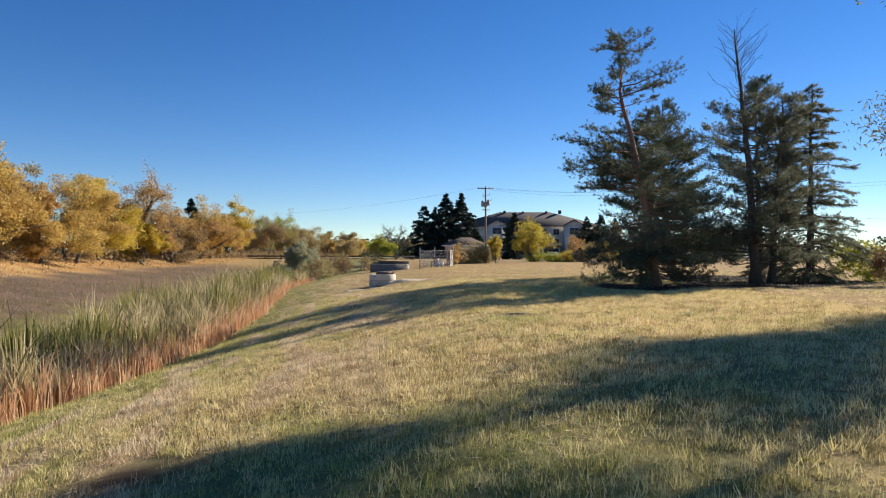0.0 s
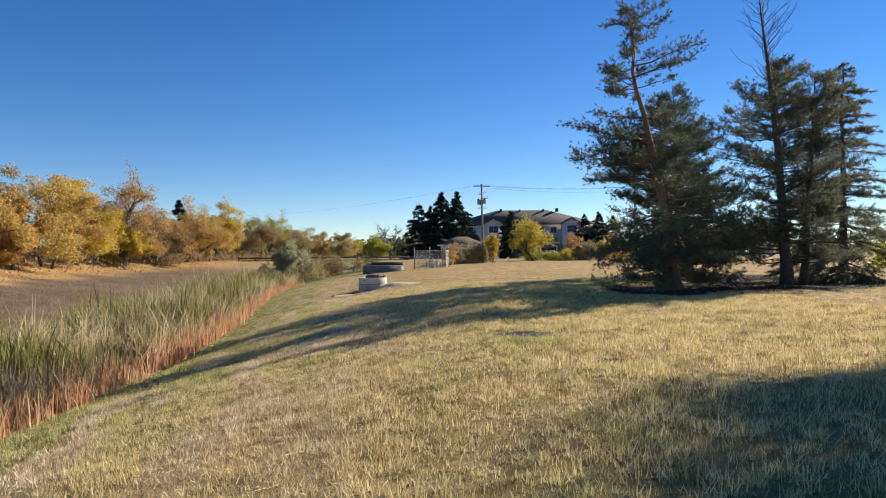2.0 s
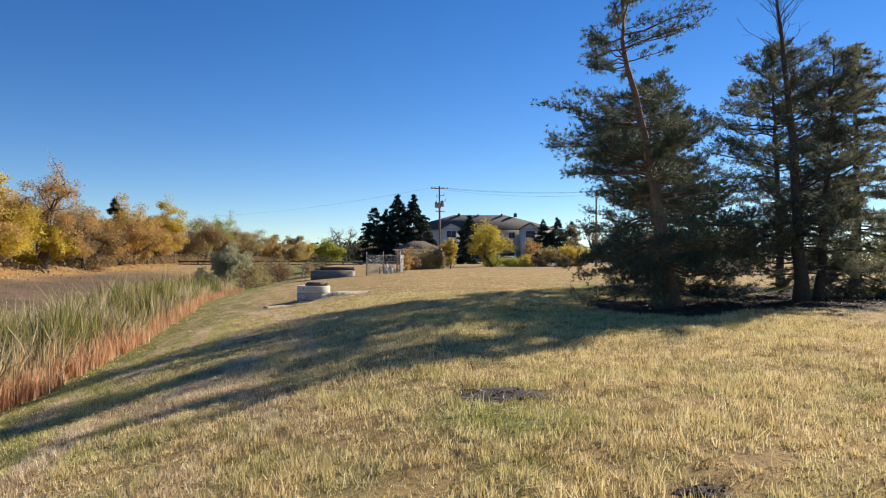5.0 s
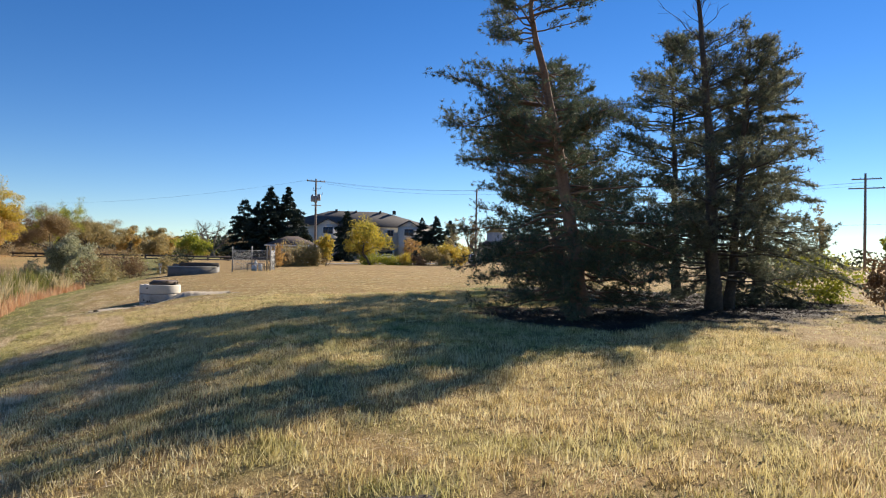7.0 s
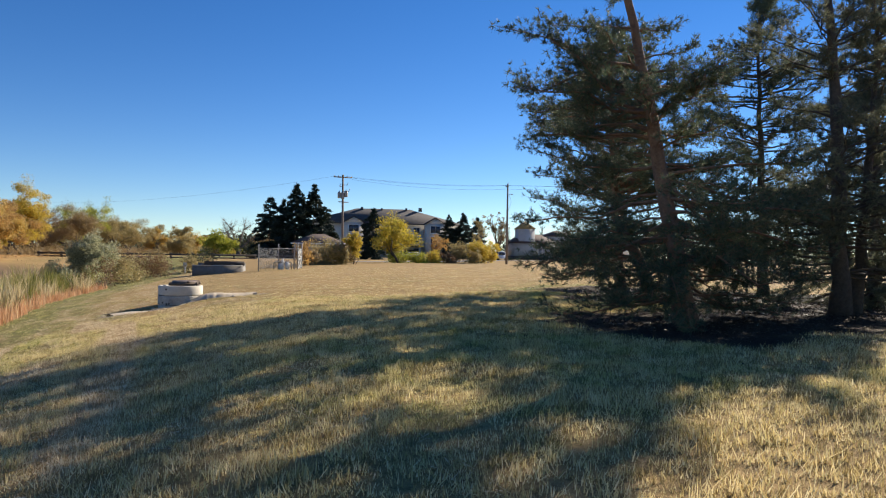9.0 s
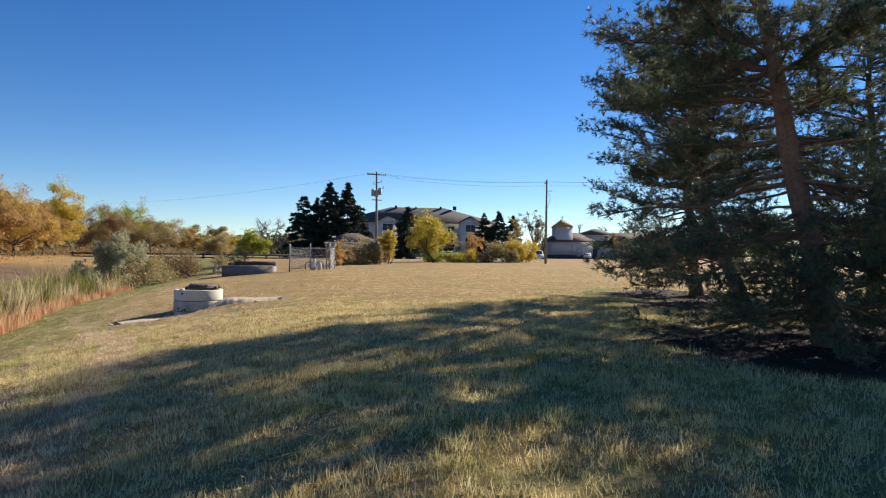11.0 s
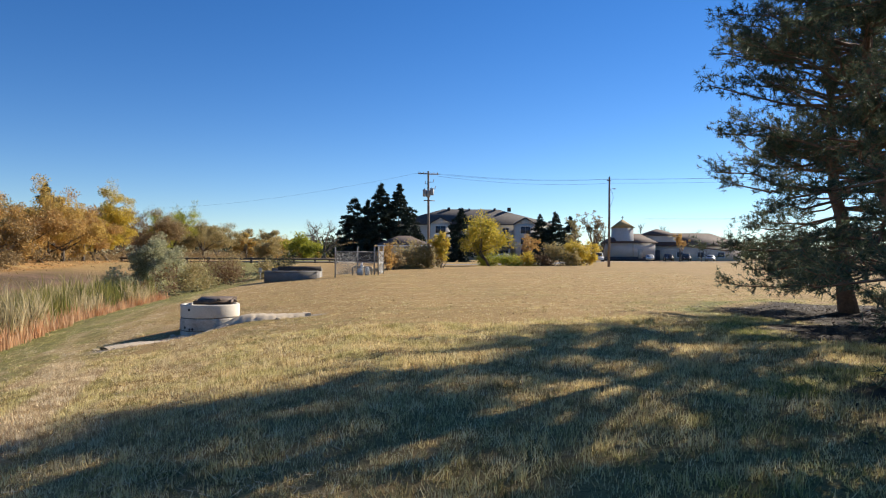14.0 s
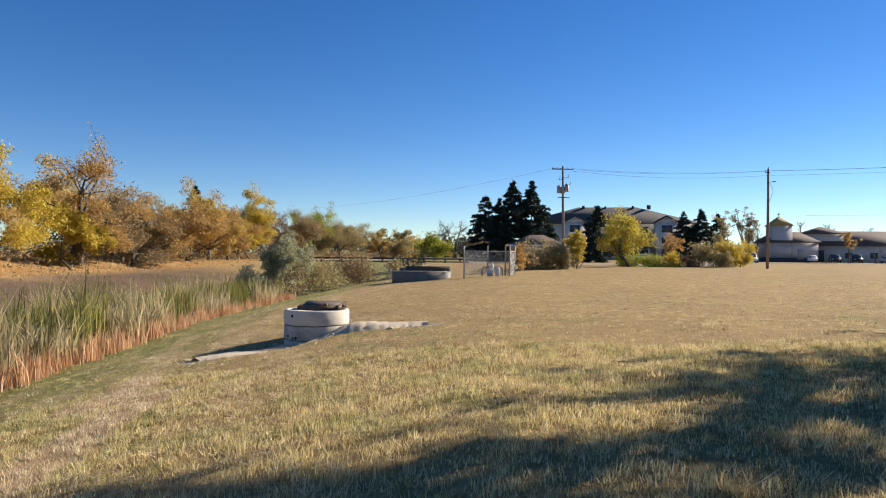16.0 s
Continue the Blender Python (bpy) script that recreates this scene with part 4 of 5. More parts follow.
part("valve_body", lathe([(0.14, 0.5), (0.16, 0.6), (0.1, 0.75), (0.05, 0.95), (0.01, 0.96), (0.01, 0.5)], 14), M_WHITE, valve, smooth=True)
part("tank", tube([(0.42, -0.2, 0.0), (0.42, -0.2, 0.5), (0.42, -0.2, 0.62)], [0.17, 0.17, 0.08], 14), M_WHITE, valve, "white round tank")
post = thing("marker_post", -12.2, 78.0, gz(-12.2, 78), "white marker post with a small plate by the ditch", "sign")
part("post", box(0.09, 0.09, 0.9, 0, 0, -0.1), M_WHITE, post)
part("plate", box(0.32, 0.03, 0.42, 0, -0.06, 0.62), M_WHITE, post, bevel=0.01)

# ---- low timber guard rail beyond the ditch ----
rail = thing("timber_guard_rail", -20.0, 99.0, 0.62, "long low dark timber guard rail along the road", "guard rail")
for i in range(11):
    part("post", box(0.22, 0.22, 0.75, -13 + 2.5 * i, 0, -0.1), M_TIMBER, rail)
part("beam", box(25.6, 0.16, 0.22, -0.5, -0.2, 0.34), M_TIMBER, rail, bevel=0.02)
part("beam", box(25.6, 0.16, 0.14, -0.5, -0.2, 0.02), M_TIMBER, rail, bevel=0.02)
rail2 = thing("timber_guard_rail", -6.4, 112.0, 0.45, "short low dark timber guard rail beside the drive", "guard rail")
for i in range(5):
    part("post", box(0.22, 0.22, 0.75, -4 + 2.0 * i, 0, -0.1), M_TIMBER, rail2)
part("beam", box(8.6, 0.16, 0.22, 0, -0.2, 0.4), M_TIMBER, rail2, bevel=0.02)

# ---- utility poles and cables ----
def insulator(x, y, z, parent):
    part("insulator", (lambda g: (g[0] + (x, y, z), g[1]))(lathe([(0.02, 0), (0.05, 0.03), (0.035, 0.07), (0.05, 0.1), (0.03, 0.16), (0.005, 0.18), (0.005, 0)], 8)), M_CONC, parent)


pa = thing("utility_pole", 2.85, 96.7, 0.3, "weathered wooden utility pole with crossarm and grey transformers", "utility pole", "utility poles")
part("pole", tube([(0.1, 0, -0.3), (0.05, 0, 5), (0, 0, 11.1)], [0.17, 0.15, 0.11], 12), M_POLE, pa, smooth=True)
part("crossarm", box(2.4, 0.1, 0.12, 0.0, -0.16, 10.7, 0.25), M_POLE, pa, bevel=0.01)
part("crossarm", box(1.3, 0.1, 0.1, 0.1, -0.16, 7.6, 0.25), M_POLE, pa, bevel=0.01)
for dx in (-1.1, -0.55, 0.55, 1.1):
    insulator(dx, -0.16 + 0.25 * dx, 10.82, pa)
for dx, dz in ((-0.42, 8.1), (0.42, 8.25), (0.0, 8.0)):
    part("transformer", (lambda g: (g[0] + (dx, -0.3, dz), g[1]))(lathe([(0.01, 0), (0.2, 0.02), (0.22, 0.1), (0.22, 0.75), (0.18, 0.82), (0.05, 0.84), (0.04, 0.95), (0.01, 0.96)], 14)), M_GALV, pa, "grey transformer can", smooth=True)
for dx, dz in ((-0.4, 9.6), (0.55, 9.8), (0.75, 9.0)):
    part("cutout", tube([(dx, -0.2, dz), (dx + 0.12, -0.25, dz + 0.35)], [0.045, 0.035], 6), M_CONC, pa)
    part("bracket", tube([(0, -0.1, dz), (dx, -0.2, dz)], [0.03, 0.03], 5), M_STEEL, pa)
pb = thing("utility_pole", 25.55, 101.2, 0.28, "tall plain wooden utility pole at the edge of the field", "utility pole", "utility poles")
part("pole", tube([(-0.05, 0, -0.3), (0, 0, 5), (0.02, 0, 11.2)], [0.17, 0.15, 0.11], 12), M_POLE, pb, smooth=True)
part("bracket", box(0.5, 0.08, 0.1, -0.1, -0.15, 10.7), M_STEEL, pb)
part("lamp_arm", tube([(0.1, 0, 9.6), (0.35, -0.1, 9.75), (0.55, -0.15, 9.75)], [0.025] * 3, 6), M_STEEL, pb)
part("lamp_head", box(0.32, 0.14, 0.1, 0.6, -0.15, 9.68), M_GALV, pb, bevel=0.02)
part("drop_cable", tube([(0.15, -0.05, 9.6), (0.42, -0.1, 9.1), (0.5, -0.1, 8.6), (0.3, -0.05, 8.0), (0.13, 0, 7.5)], [0.02] * 5, 5), M_WIRE, pb)
for dx in (-0.3, 0.02):
    insulator(dx, -0.15, 10.82 if dx < 0 else 11.2, pb)
pc = thing("utility_pole", 78.4, 88.0, 0.6, "tall wooden utility pole with two crossarms", "utility pole", "utility poles")
part("pole", tube([(0, 0, -0.3), (0, 0, 7), (0, 0, 13.9)], [0.22, 0.19, 0.14], 12), M_POLE, pc, smooth=True)
for zz, w in ((13.0, 3.6), (11.7, 4.4)):
    part("crossarm", box(w, 0.14, 0.16, 0, -0.2, zz, -0.75), M_POLE, pc, bevel=0.01)
    for dx in (-0.45, -0.2, 0.2, 0.45):
        insulator(dx * w * math.cos(0.75), -0.2 - dx * w * math.sin(0.75), zz + 0.16, pc)


def cable(a, b, sag, rad=0.01):
    s = np.linspace(0, 1, 15)[:, None]
    P = np.array(a) * (1 - s) + np.array(b) * s
    P[:, 2] -= 4 * sag * (s * (1 - s))[:, 0]
    ob = part("overhead_cable", tube(P, np.full(15, rad), 5, False), M_WIRE)
    return tagged(ob, "thin dark overhead cable strung between poles", "cable", "overhead cables")


for dy, dz in ((-0.25, 0.0), (0.0, 0.02), (0.25, -0.35)):
    cable((2.85 + 1.1 * dy * 4, 96.55 + dy, 11.2 + dz), (25.55, 101.1 + 0.2 * dy, 11.2 + 1.4 * dz), 0.42 + 0.3 * abs(dy))
    cable((25.55, 101.1 + 0.2 * dy, 11.2 + 1.4 * dz), (78.4 + 2 * dy, 87.9, 13.2 + dz), 0.8)
cable((2.0, 96.5, 11.2), (-60, 165, 11.6), 1.3, 0.009)
cable((47, 150, 9.2), (140, 120, 11.5), 1.0, 0.016)

# ---- bushes and trees beside the ditch and the drive ----
broadleaf("silverberry_bush", "rounded silver-grey leafy bush on the ditch bank", -16.3, 65.0, 3.75, 1.8, M_LEAF_SILVER, M_BARK_GREY, 201, n=26000, size=0.075, stems=5, category="bush", clump=0.6, low=0.2, twigs=6, slim=0.4)
broadleaf("silverberry_bush", "low silver-grey sprouts below the bush", -17.6, 63.2, 1.7, 1.5, M_LEAF_SILVER, M_BARK_GREY, 202, n=7000, size=0.06, stems=5, category="bush", clump=0.8, low=0.05)
for i, (x, y, h, rr, m, n, what) in enumerate((
        (-14.6, 62.6, 1.9, 1.2, M_LEAF_BROWN, 500, "reddish twiggy half-bare shrub on the ditch bank"), (-15.6, 61.0, 1.3, 1.0, M_LEAF_BROWN, 500, "low reddish twiggy shrub on the ditch bank"),
        (-14.9, 68.8, 1.9, 1.7, M_LEAF_OLIVE, 2200, "dull olive shrub beside the ditch"), (-13.4, 73.0, 1.7, 1.6, M_LEAF_BROWN, 1500, "brown leafy shrub beside the ditch"),
        (-15.0, 77.0, 2.1, 1.9, M_LEAF_OLIVE, 2000, "olive-brown shrub beside the ditch"), (-11.4, 79.0, 1.5, 1.5, M_LEAF_OLIVE, 1800, "low olive shrub near the basin"),
        (-12.0, 85.5, 1.5, 1.7, M_LEAF_DARK, 1800, "dark green low shrub near the rail"), (-18.5, 84.0, 1.4, 1.8, M_LEAF_BROWN, 1400, "rusty brown shrub near the rail"))):
    broadleaf("shrub", what, x, y, h, rr, m, M_BARK_DARK, 210 + i, n=n, size=0.07, stems=6, category="bush", clump=0.8, low=0.05, twigs=4, group="shrubs by the ditch")
for i, (x, y, h, rr, m, n, st, what) in enumerate((
        (1.2, 88.0, 2.15, 2.3, M_LEAF_OLIVE, 5000, 7, "wide olive-brown shrub by the drive"), (-1.4, 80.5, 2.5, 1.0, M_LEAF_ORANGE, 700, 4, "orange-leaved shrub behind the enclosure"), (-0.9, 84.5, 1.9, 1.4, M_LEAF_TAN, 1800, 5, "tan shrub behind the enclosure"),
        (2.8, 87.2, 2.2, 1.2, M_LEAF_OLIVE, 2200, 5, "olive shrub next to a golden one"), (3.95, 88.4, 3.6, 1.15, M_LEAF_YELLOW, 3600, 4, "bright golden upright shrub by the drive"),
        (13.0, 104.0, 1.05, 1.8, M_LEAF_LIME, 1800, 6, "low yellow-green hedge bush"), (15.6, 104.5, 1.15, 1.8, M_LEAF_YELLOW, 1800, 6, "low yellow hedge bush"), (18.0, 105.0, 1.3, 1.6, M_LEAF_BROWN, 1500, 6, "low brown hedge bush"),
        (20.0, 107.0, 2.5, 2.0, M_LEAF_OLIVE, 3000, 6, "rounded olive-brown bush by the hedge"), (21.9, 105.5, 1.9, 1.1, M_LEAF_OLIVE, 1600, 5, "smaller olive bush at the hedge end"),
        (23.4, 109.5, 3.1, 1.9, M_LEAF_YELLOW, 4200, 5, "large bright yellow rounded bush"), (25.6, 112.0, 3.1, 1.7, M_LEAF_YELLOW, 3600, 5, "large yellow bush beside another one"), (10.3, 104.5, 1.1, 1.6, M_LEAF_LIME, 1600, 5, "low yellow-green bush under the golden tree"))):
    broadleaf("shrub", what, x, y, h, rr, m, M_BARK_DARK, 230 + i, n=n, size=0.1, stems=st, category="bush", clump=0.8, low=0.03, twigs=3, group="shrubs by the drive")
broadleaf("golden_tree", "broad yellow-green tree with a forked leaning trunk", 10.9, 103.0, 5.9, 3.5, M_LEAF_AMBER, M_BARK_DARK, 251, n=9000, size=0.11, fork=0.3, stems=2, clump=0.8, low=0.3, thick=0.028)
broadleaf("yellow_tree", "rounded yellow-green tree beyond the basin", -16.0, 125.0, 4.2, 3.0, M_LEAF_LIME, M_BARK_DARK, 252, n=4200, size=0.15, stems=2, clump=0.8, low=0.15)
broadleaf("bare_tree", "bare grey tree with a fan of fine twigs", -16.2, 150.0, 8.0, 4.2, M_LEAF_TAN, M_BARK_GREY, 253, n=0, twigs=8, fork=0.2, thick=0.06)
broadleaf("bare_tree", "half-bare tan tree beside the spruces", -10.5, 152.0, 5.5, 3.6, M_LEAF_TAN, M_BARK_GREY, 254, n=2200, size=0.14, twigs=5)
broadleaf("orange_tree", "small thin orange-leaved tree by the house", 24.6, 150.0, 5.4, 2.6, M_LEAF_ORANGE, M_BARK_GREY, 255, n=1500, size=0.14)
for i, (x, y, h, n, m) in enumerate(((41.0, 165.0, 11.8, 1800, M_LEAF_TAN), (37.6, 168.0, 9.8, 1500, M_LEAF_OLIVE), (45.0, 172.0, 8.0, 0, M_LEAF_TAN), (58.5, 186.0, 9.8, 0, M_LEAF_TAN), (66.0, 190.0, 9.0, 0, M_LEAF_TAN), (74.0, 188.0, 8.6, 0, M_LEAF_TAN), (82.0, 186.0, 8.2, 0, M_LEAF_TAN))):
    broadleaf("street_tree", "tall thinly leaved tree near the church" if n else "bare leafless tree rising behind the church roofs", x, y, h, 2.8, m, M_BARK_GREY, 260 + i, n=n, size=0.16, twigs=6, thick=0.03, group="trees by the church")
broadleaf("street_tree", "small tree with thin rusty leaves before the church", 57.6, 158.0, 5.6, 1.9, M_LEAF_ORANGE, M_BARK_DARK, 268, n=900, size=0.13)
broadleaf("street_tree", "small bare tree before the church", 62.8, 159.0, 4.6, 1.9, M_LEAF_TAN, M_BARK_DARK, 269, n=0, twigs=5)
SPR = "dark spruces beyond the lawn"
for i, (x, y, zt, rr) in enumerate(((-8.2, 124.0, 10.9, 2.3), (-6.3, 127.0, 10.6, 2.0), (-4.2, 126.0, 13.4, 2.7), (-1.2, 128.0, 13.4, 2.9), (0.9, 129.5, 8.6, 2.0), (9.8, 141.0, 10.7, 2.4), (31.0, 175.0, 11.6, 2.6), (34.6, 175.0, 12.5, 2.4), (39.3, 181.0, 12.0, 2.2), (-42.6, 100.3, 10.0, 1.7), (-47.0, 112.0, 9.8, 1.8), (-46.5, 62.0, 10.0, 2.0))):
    zb = gz(x, y)
    rr *= 1.15
    conifer("spruce", "tall dark conical spruce", [(x, y, zb), (x, y, zb + 3), (x + 0.1, y, zt)], 0.2, [(0.5, 1.25 * rr), (0.3 * (zt - zb), rr * 1.15), (0.65 * (zt - zb), rr * 0.75), (0.98 * (zt - zb), 0.08)],
            M_BARK_DARK, M_SPRUCE, 300 + i, step=0.5, per=6.4, rise=0.05, droop=0.22, tuft=(5, 0.42, 0.16), twig=0.32, fill=0.15, spruce=True, group=SPR)
# far bank
KINDS = dict(g=(M_LEAF_GOLD, "golden"), o=(M_LEAF_ORANGE, "orange-brown"), l=(M_LEAF_LIME, "yellow-green"), t=(M_LEAF_TAN, "thin tan"), b=(M_LEAF_BROWN, "purplish brown"), v=(M_LEAF_OLIVE, "olive"), y=(M_LEAF_YELLOW, "bright yellow"))
BANK = [(-33.5, 40, 6.6, "g"), (-34, 45.5, 7.0, "g"), (-33, 50, 6.0, "o"), (-33.5, 54.5, 6.8, "g"), (-34.5, 60.5, 6.6, "y"), (-34.3, 68, 9.2, "o"), (-32.8, 65.5, 3.8, "y"), (-33.6, 74, 6.2, "t"), (-34, 79.5, 6.4, "o"),
        (-35, 85.5, 6.6, "g"), (-36, 91.5, 6.8, "o"), (-37, 98, 6.0, "g"), (-38.8, 107.5, 8.6, "y"), (-38, 103, 4.5, "y"), (-40, 116, 6.2, "b"), (-38, 124, 6.5, "t"), (-40, 136, 9.0, "l"), (-38, 146, 7.2, "v"), (-38, 156, 6.8, "v"), (-36, 170, 6.0, "g")]
for i, (x, y, h, k) in enumerate(BANK):
    m, word = KINDS[k]
    broadleaf("bank_tree", f"{word} autumn tree on the far bank of the ditch", x, y, h, (5.0 if y > 112 else 4.4) if h > 6 else 2.4, m, M_BARK_DARK, 400 + i, n=22000 if h < 9 else 16000, size=0.078, fork=0.2 if h < 9 else 0.3, stems=1 + (i % 3 == 0), clump=0.52, low=0.12, twigs=5,
              group="autumn trees on the bank", thick=0.028 if h < 9 else 0.045)
BACK = [(-43, 42, 8.0, "o"), (-45, 52, 8.2, "g"), (-44, 60, 8.0, "t"), (-46, 69, 8.6, "v"), (-44, 77, 7.8, "g"), (-45, 86, 7.4, "t"), (-46, 95, 7.8, "v"), (-47, 105, 7.6, "b"), (-48, 117, 8.4, "b"), (-49, 128, 8.6, "t"), (-48, 141, 8.4, "b"), (-46, 154, 8.0, "v"), (-44, 168, 7.0, "v"), (-38, 180, 6.6, "v"), (-33, 188, 5.6, "g"), (-34, 200, 5.2, "g"), (-30, 164, 5.4, "v"), (-27, 205, 4.6, "g")]
for i, (x, y, h, k) in enumerate(BACK):
    m, word = KINDS[k]
    broadleaf("bank_tree", f"{word} autumn tree farther back from the ditch", x, y, h, 4.2, m, M_BARK_DARK, 440 + i, n=12000, size=0.11, fork=0.2, clump=0.6, low=0.05, twigs=5, group="autumn trees farther back")


def undergrowth():
    """Low tangled growth between the trunks on the far bank."""
    r = np.random.default_rng(470)
    n = 50000
    y = r.uniform(16, 205, n)
    x = -39 - 0.03 * (y - 40) + r.normal(-2, 5.0, n)
    hump = 0.5 + 1.9 * waves(x, y, 0.14, 47)
    P = np.stack([x, y, land(x, y) + hump * r.beta(1.3, 1.6, n)], -1)
    return tagged(part("undergrowth", leaves(P, 0.1, r), M_LEAF_TAN), "tangled tan undergrowth between the bank trees", "bushes", kind="stuff")


undergrowth()
# right-hand side
broadleaf("shrub", "brown dry shrub with several grey stems", 15.2, 22.6, 1.25, 0.7, M_LEAF_BROWN, M_BARK_GREY, 481, n=1800, size=0.045, stems=5, category="bush", clump=0.7, low=0.3)
broadleaf("shrub", "yellowing low shrub behind the spruce", 17.0, 27.0, 1.4, 1.3, M_LEAF_LIME, M_BARK_GREY, 482, n=2600, size=0.06, stems=5, category="bush", clump=0.8, low=0.05)
for i, (x, y, h, k) in enumerate(((70, 92, 9.0, "v"), (73, 90, 10.5, "v"), (76, 93, 8.5, "v"), (80, 86, 9.5, "l"), (83, 84, 10.0, "y"), (86, 82, 9.0, "l"), (66, 98, 6.5, "t"))):
    broadleaf("poplar", "slim upright poplar thinning in autumn", x, y, h, 1.3, KINDS[k][0], M_BARK_GREY, 490 + i, n=1300, size=0.14, fork=0.2, low=0.15, group="poplars by the road", thick=0.012)


def far_woods():
    r = np.random.default_rng(500)
    n = 32000
    c = 460
    a = np.concatenate([r.uniform(-62, 75, c - 110), r.uniform(-14, -2, 110)])
    d = r.uniform(250, 430, c)
    cx, cy, hh = d * np.sin(np.radians(a)), d * np.cos(np.radians(a)), r.uniform(4, 8.5, c)
    k = r.integers(0, c, n)
    P = np.stack([cx[k] + r.normal(0, 2.6, n), cy[k] + r.normal(0, 2.6, n), 0.7 + hh[k] * np.clip(r.beta(1.6, 1.5, n), 0.02, 1)], -1)
    ob = part("far_woods", leaves(P, 0.75, r), M_LEAF_DARK)
    return tagged(ob, "dark olive line of woods on the horizon", "trees", kind="stuff")


far_woods()

# ---- gravel drive and road ----
def strip(name, label, pts, width, m, lift=0.012):
    P = np.array(pts, float)
    s = np.linspace(0, len(P) - 1, 60)
    C = np.stack([np.interp(s, range(len(P)), P[:, i]) for i in (0, 1)], -1)
    T = np.gradient(C, axis=0)
    N = np.stack([-T[:, 1], T[:, 0]], -1) / np.linalg.norm(T, axis=1)[:, None]
    rows = [C + N * width * f for f in (-0.5, -0.25, 0, 0.25, 0.5)]
    V = np.stack([np.concatenate([q, (land(q[:, 0], q[:, 1]) + lift)[:, None]], 1) for q in rows], 1).reshape(-1, 3)
    F = [[i * 5 + j, i * 5 + j + 1, (i + 1) * 5 + j + 1, (i + 1) * 5 + j] for i in range(59) for j in range(4)]
    return tagged(part(name, (V, np.array(F)), m), label, "road", kind="structure")


strip("road", "grey gravel drive behind the shrubs", [(-30, 118), (-5, 114), (8, 112), (24, 128), (36, 150), (60, 156), (110, 150)], 6.0, M_GRAVEL, 0.03)

# ---- buildings ----
def windowed(parent, x, y, z, w, h, panes=2, frame=M_WHITE):
    """A window set in a wall that faces the walk: frame, sill and each pane."""
    win = part("window", join(box(w + 0.24, 0.1, 0.12, x, y - 0.05, z + h), box(w + 0.24, 0.1, 0.12, x, y - 0.05, z - 0.12), box(0.12, 0.1, h, x - w / 2 - 0.06, y - 0.05, z), box(0.12, 0.1, h, x + w / 2 + 0.06, y - 0.05, z)), frame, parent, "white window frame")
    for i in range(panes):
        pw = w / panes
        part("pane", box(pw - 0.08, 0.03, h, x - w / 2 + pw * (i + 0.5), y - 0.03, z), M_GLASS, win, "dark window glass")
    part("sill", box(w + 0.3, 0.2, 0.07, x, y - 0.1, z - 0.2), frame, win)
    return win


def hip(x0, x1, y0, y1, ze, zr, inset, over=0.5):
    """A hipped roof with a soffit."""
    V = np.array([[x0 - over, y0 - over, ze], [x1 + over, y0 - over, ze], [x1 + over, y1 + over, ze], [x0 - over, y1 + over, ze], [x0 + inset, (y0 + y1) / 2, zr], [x1 - inset, (y0 + y1) / 2, zr],
                  [x0 - over, y0 - over, ze - 0.2], [x1 + over, y0 - over, ze - 0.2], [x1 + over, y1 + over, ze - 0.2], [x0 - over, y1 + over, ze - 0.2]])
    F = [[0, 1, 5, 4], [2, 3, 4, 5], [1, 2, 5, 5], [3, 0, 4, 4], [0, 6, 7, 1], [1, 7, 8, 2], [2, 8, 9, 3], [3, 9, 6, 0], [6, 9, 8, 7]]
    return V, np.array(F)


def gable(x0, x1, y0, y1, ze, zr, over=0.35):
    xm = (x0 + x1) / 2
    V = np.array([[x0 - over, y0 - over, ze], [x1 + over, y0 - over, ze], [x1 + over, y1, ze], [x0 - over, y1, ze], [xm, y0 - over, zr], [xm, y1, zr],
                  [x0 - over, y0 - over, ze - 0.18], [x1 + over, y0 - over, ze - 0.18], [x1 + over, y1, ze - 0.18], [x0 - over, y1, ze - 0.18], [xm, y0 - over, zr - 0.22], [xm, y1, zr - 0.22]])
    F = [[0, 4, 5, 3], [4, 1, 2, 5], [0, 6, 10, 4], [4, 10, 7, 1], [6, 9, 11, 10], [10, 11, 8, 7], [0, 3, 9, 6], [1, 7, 8, 2]]
    return V, np.array(F)


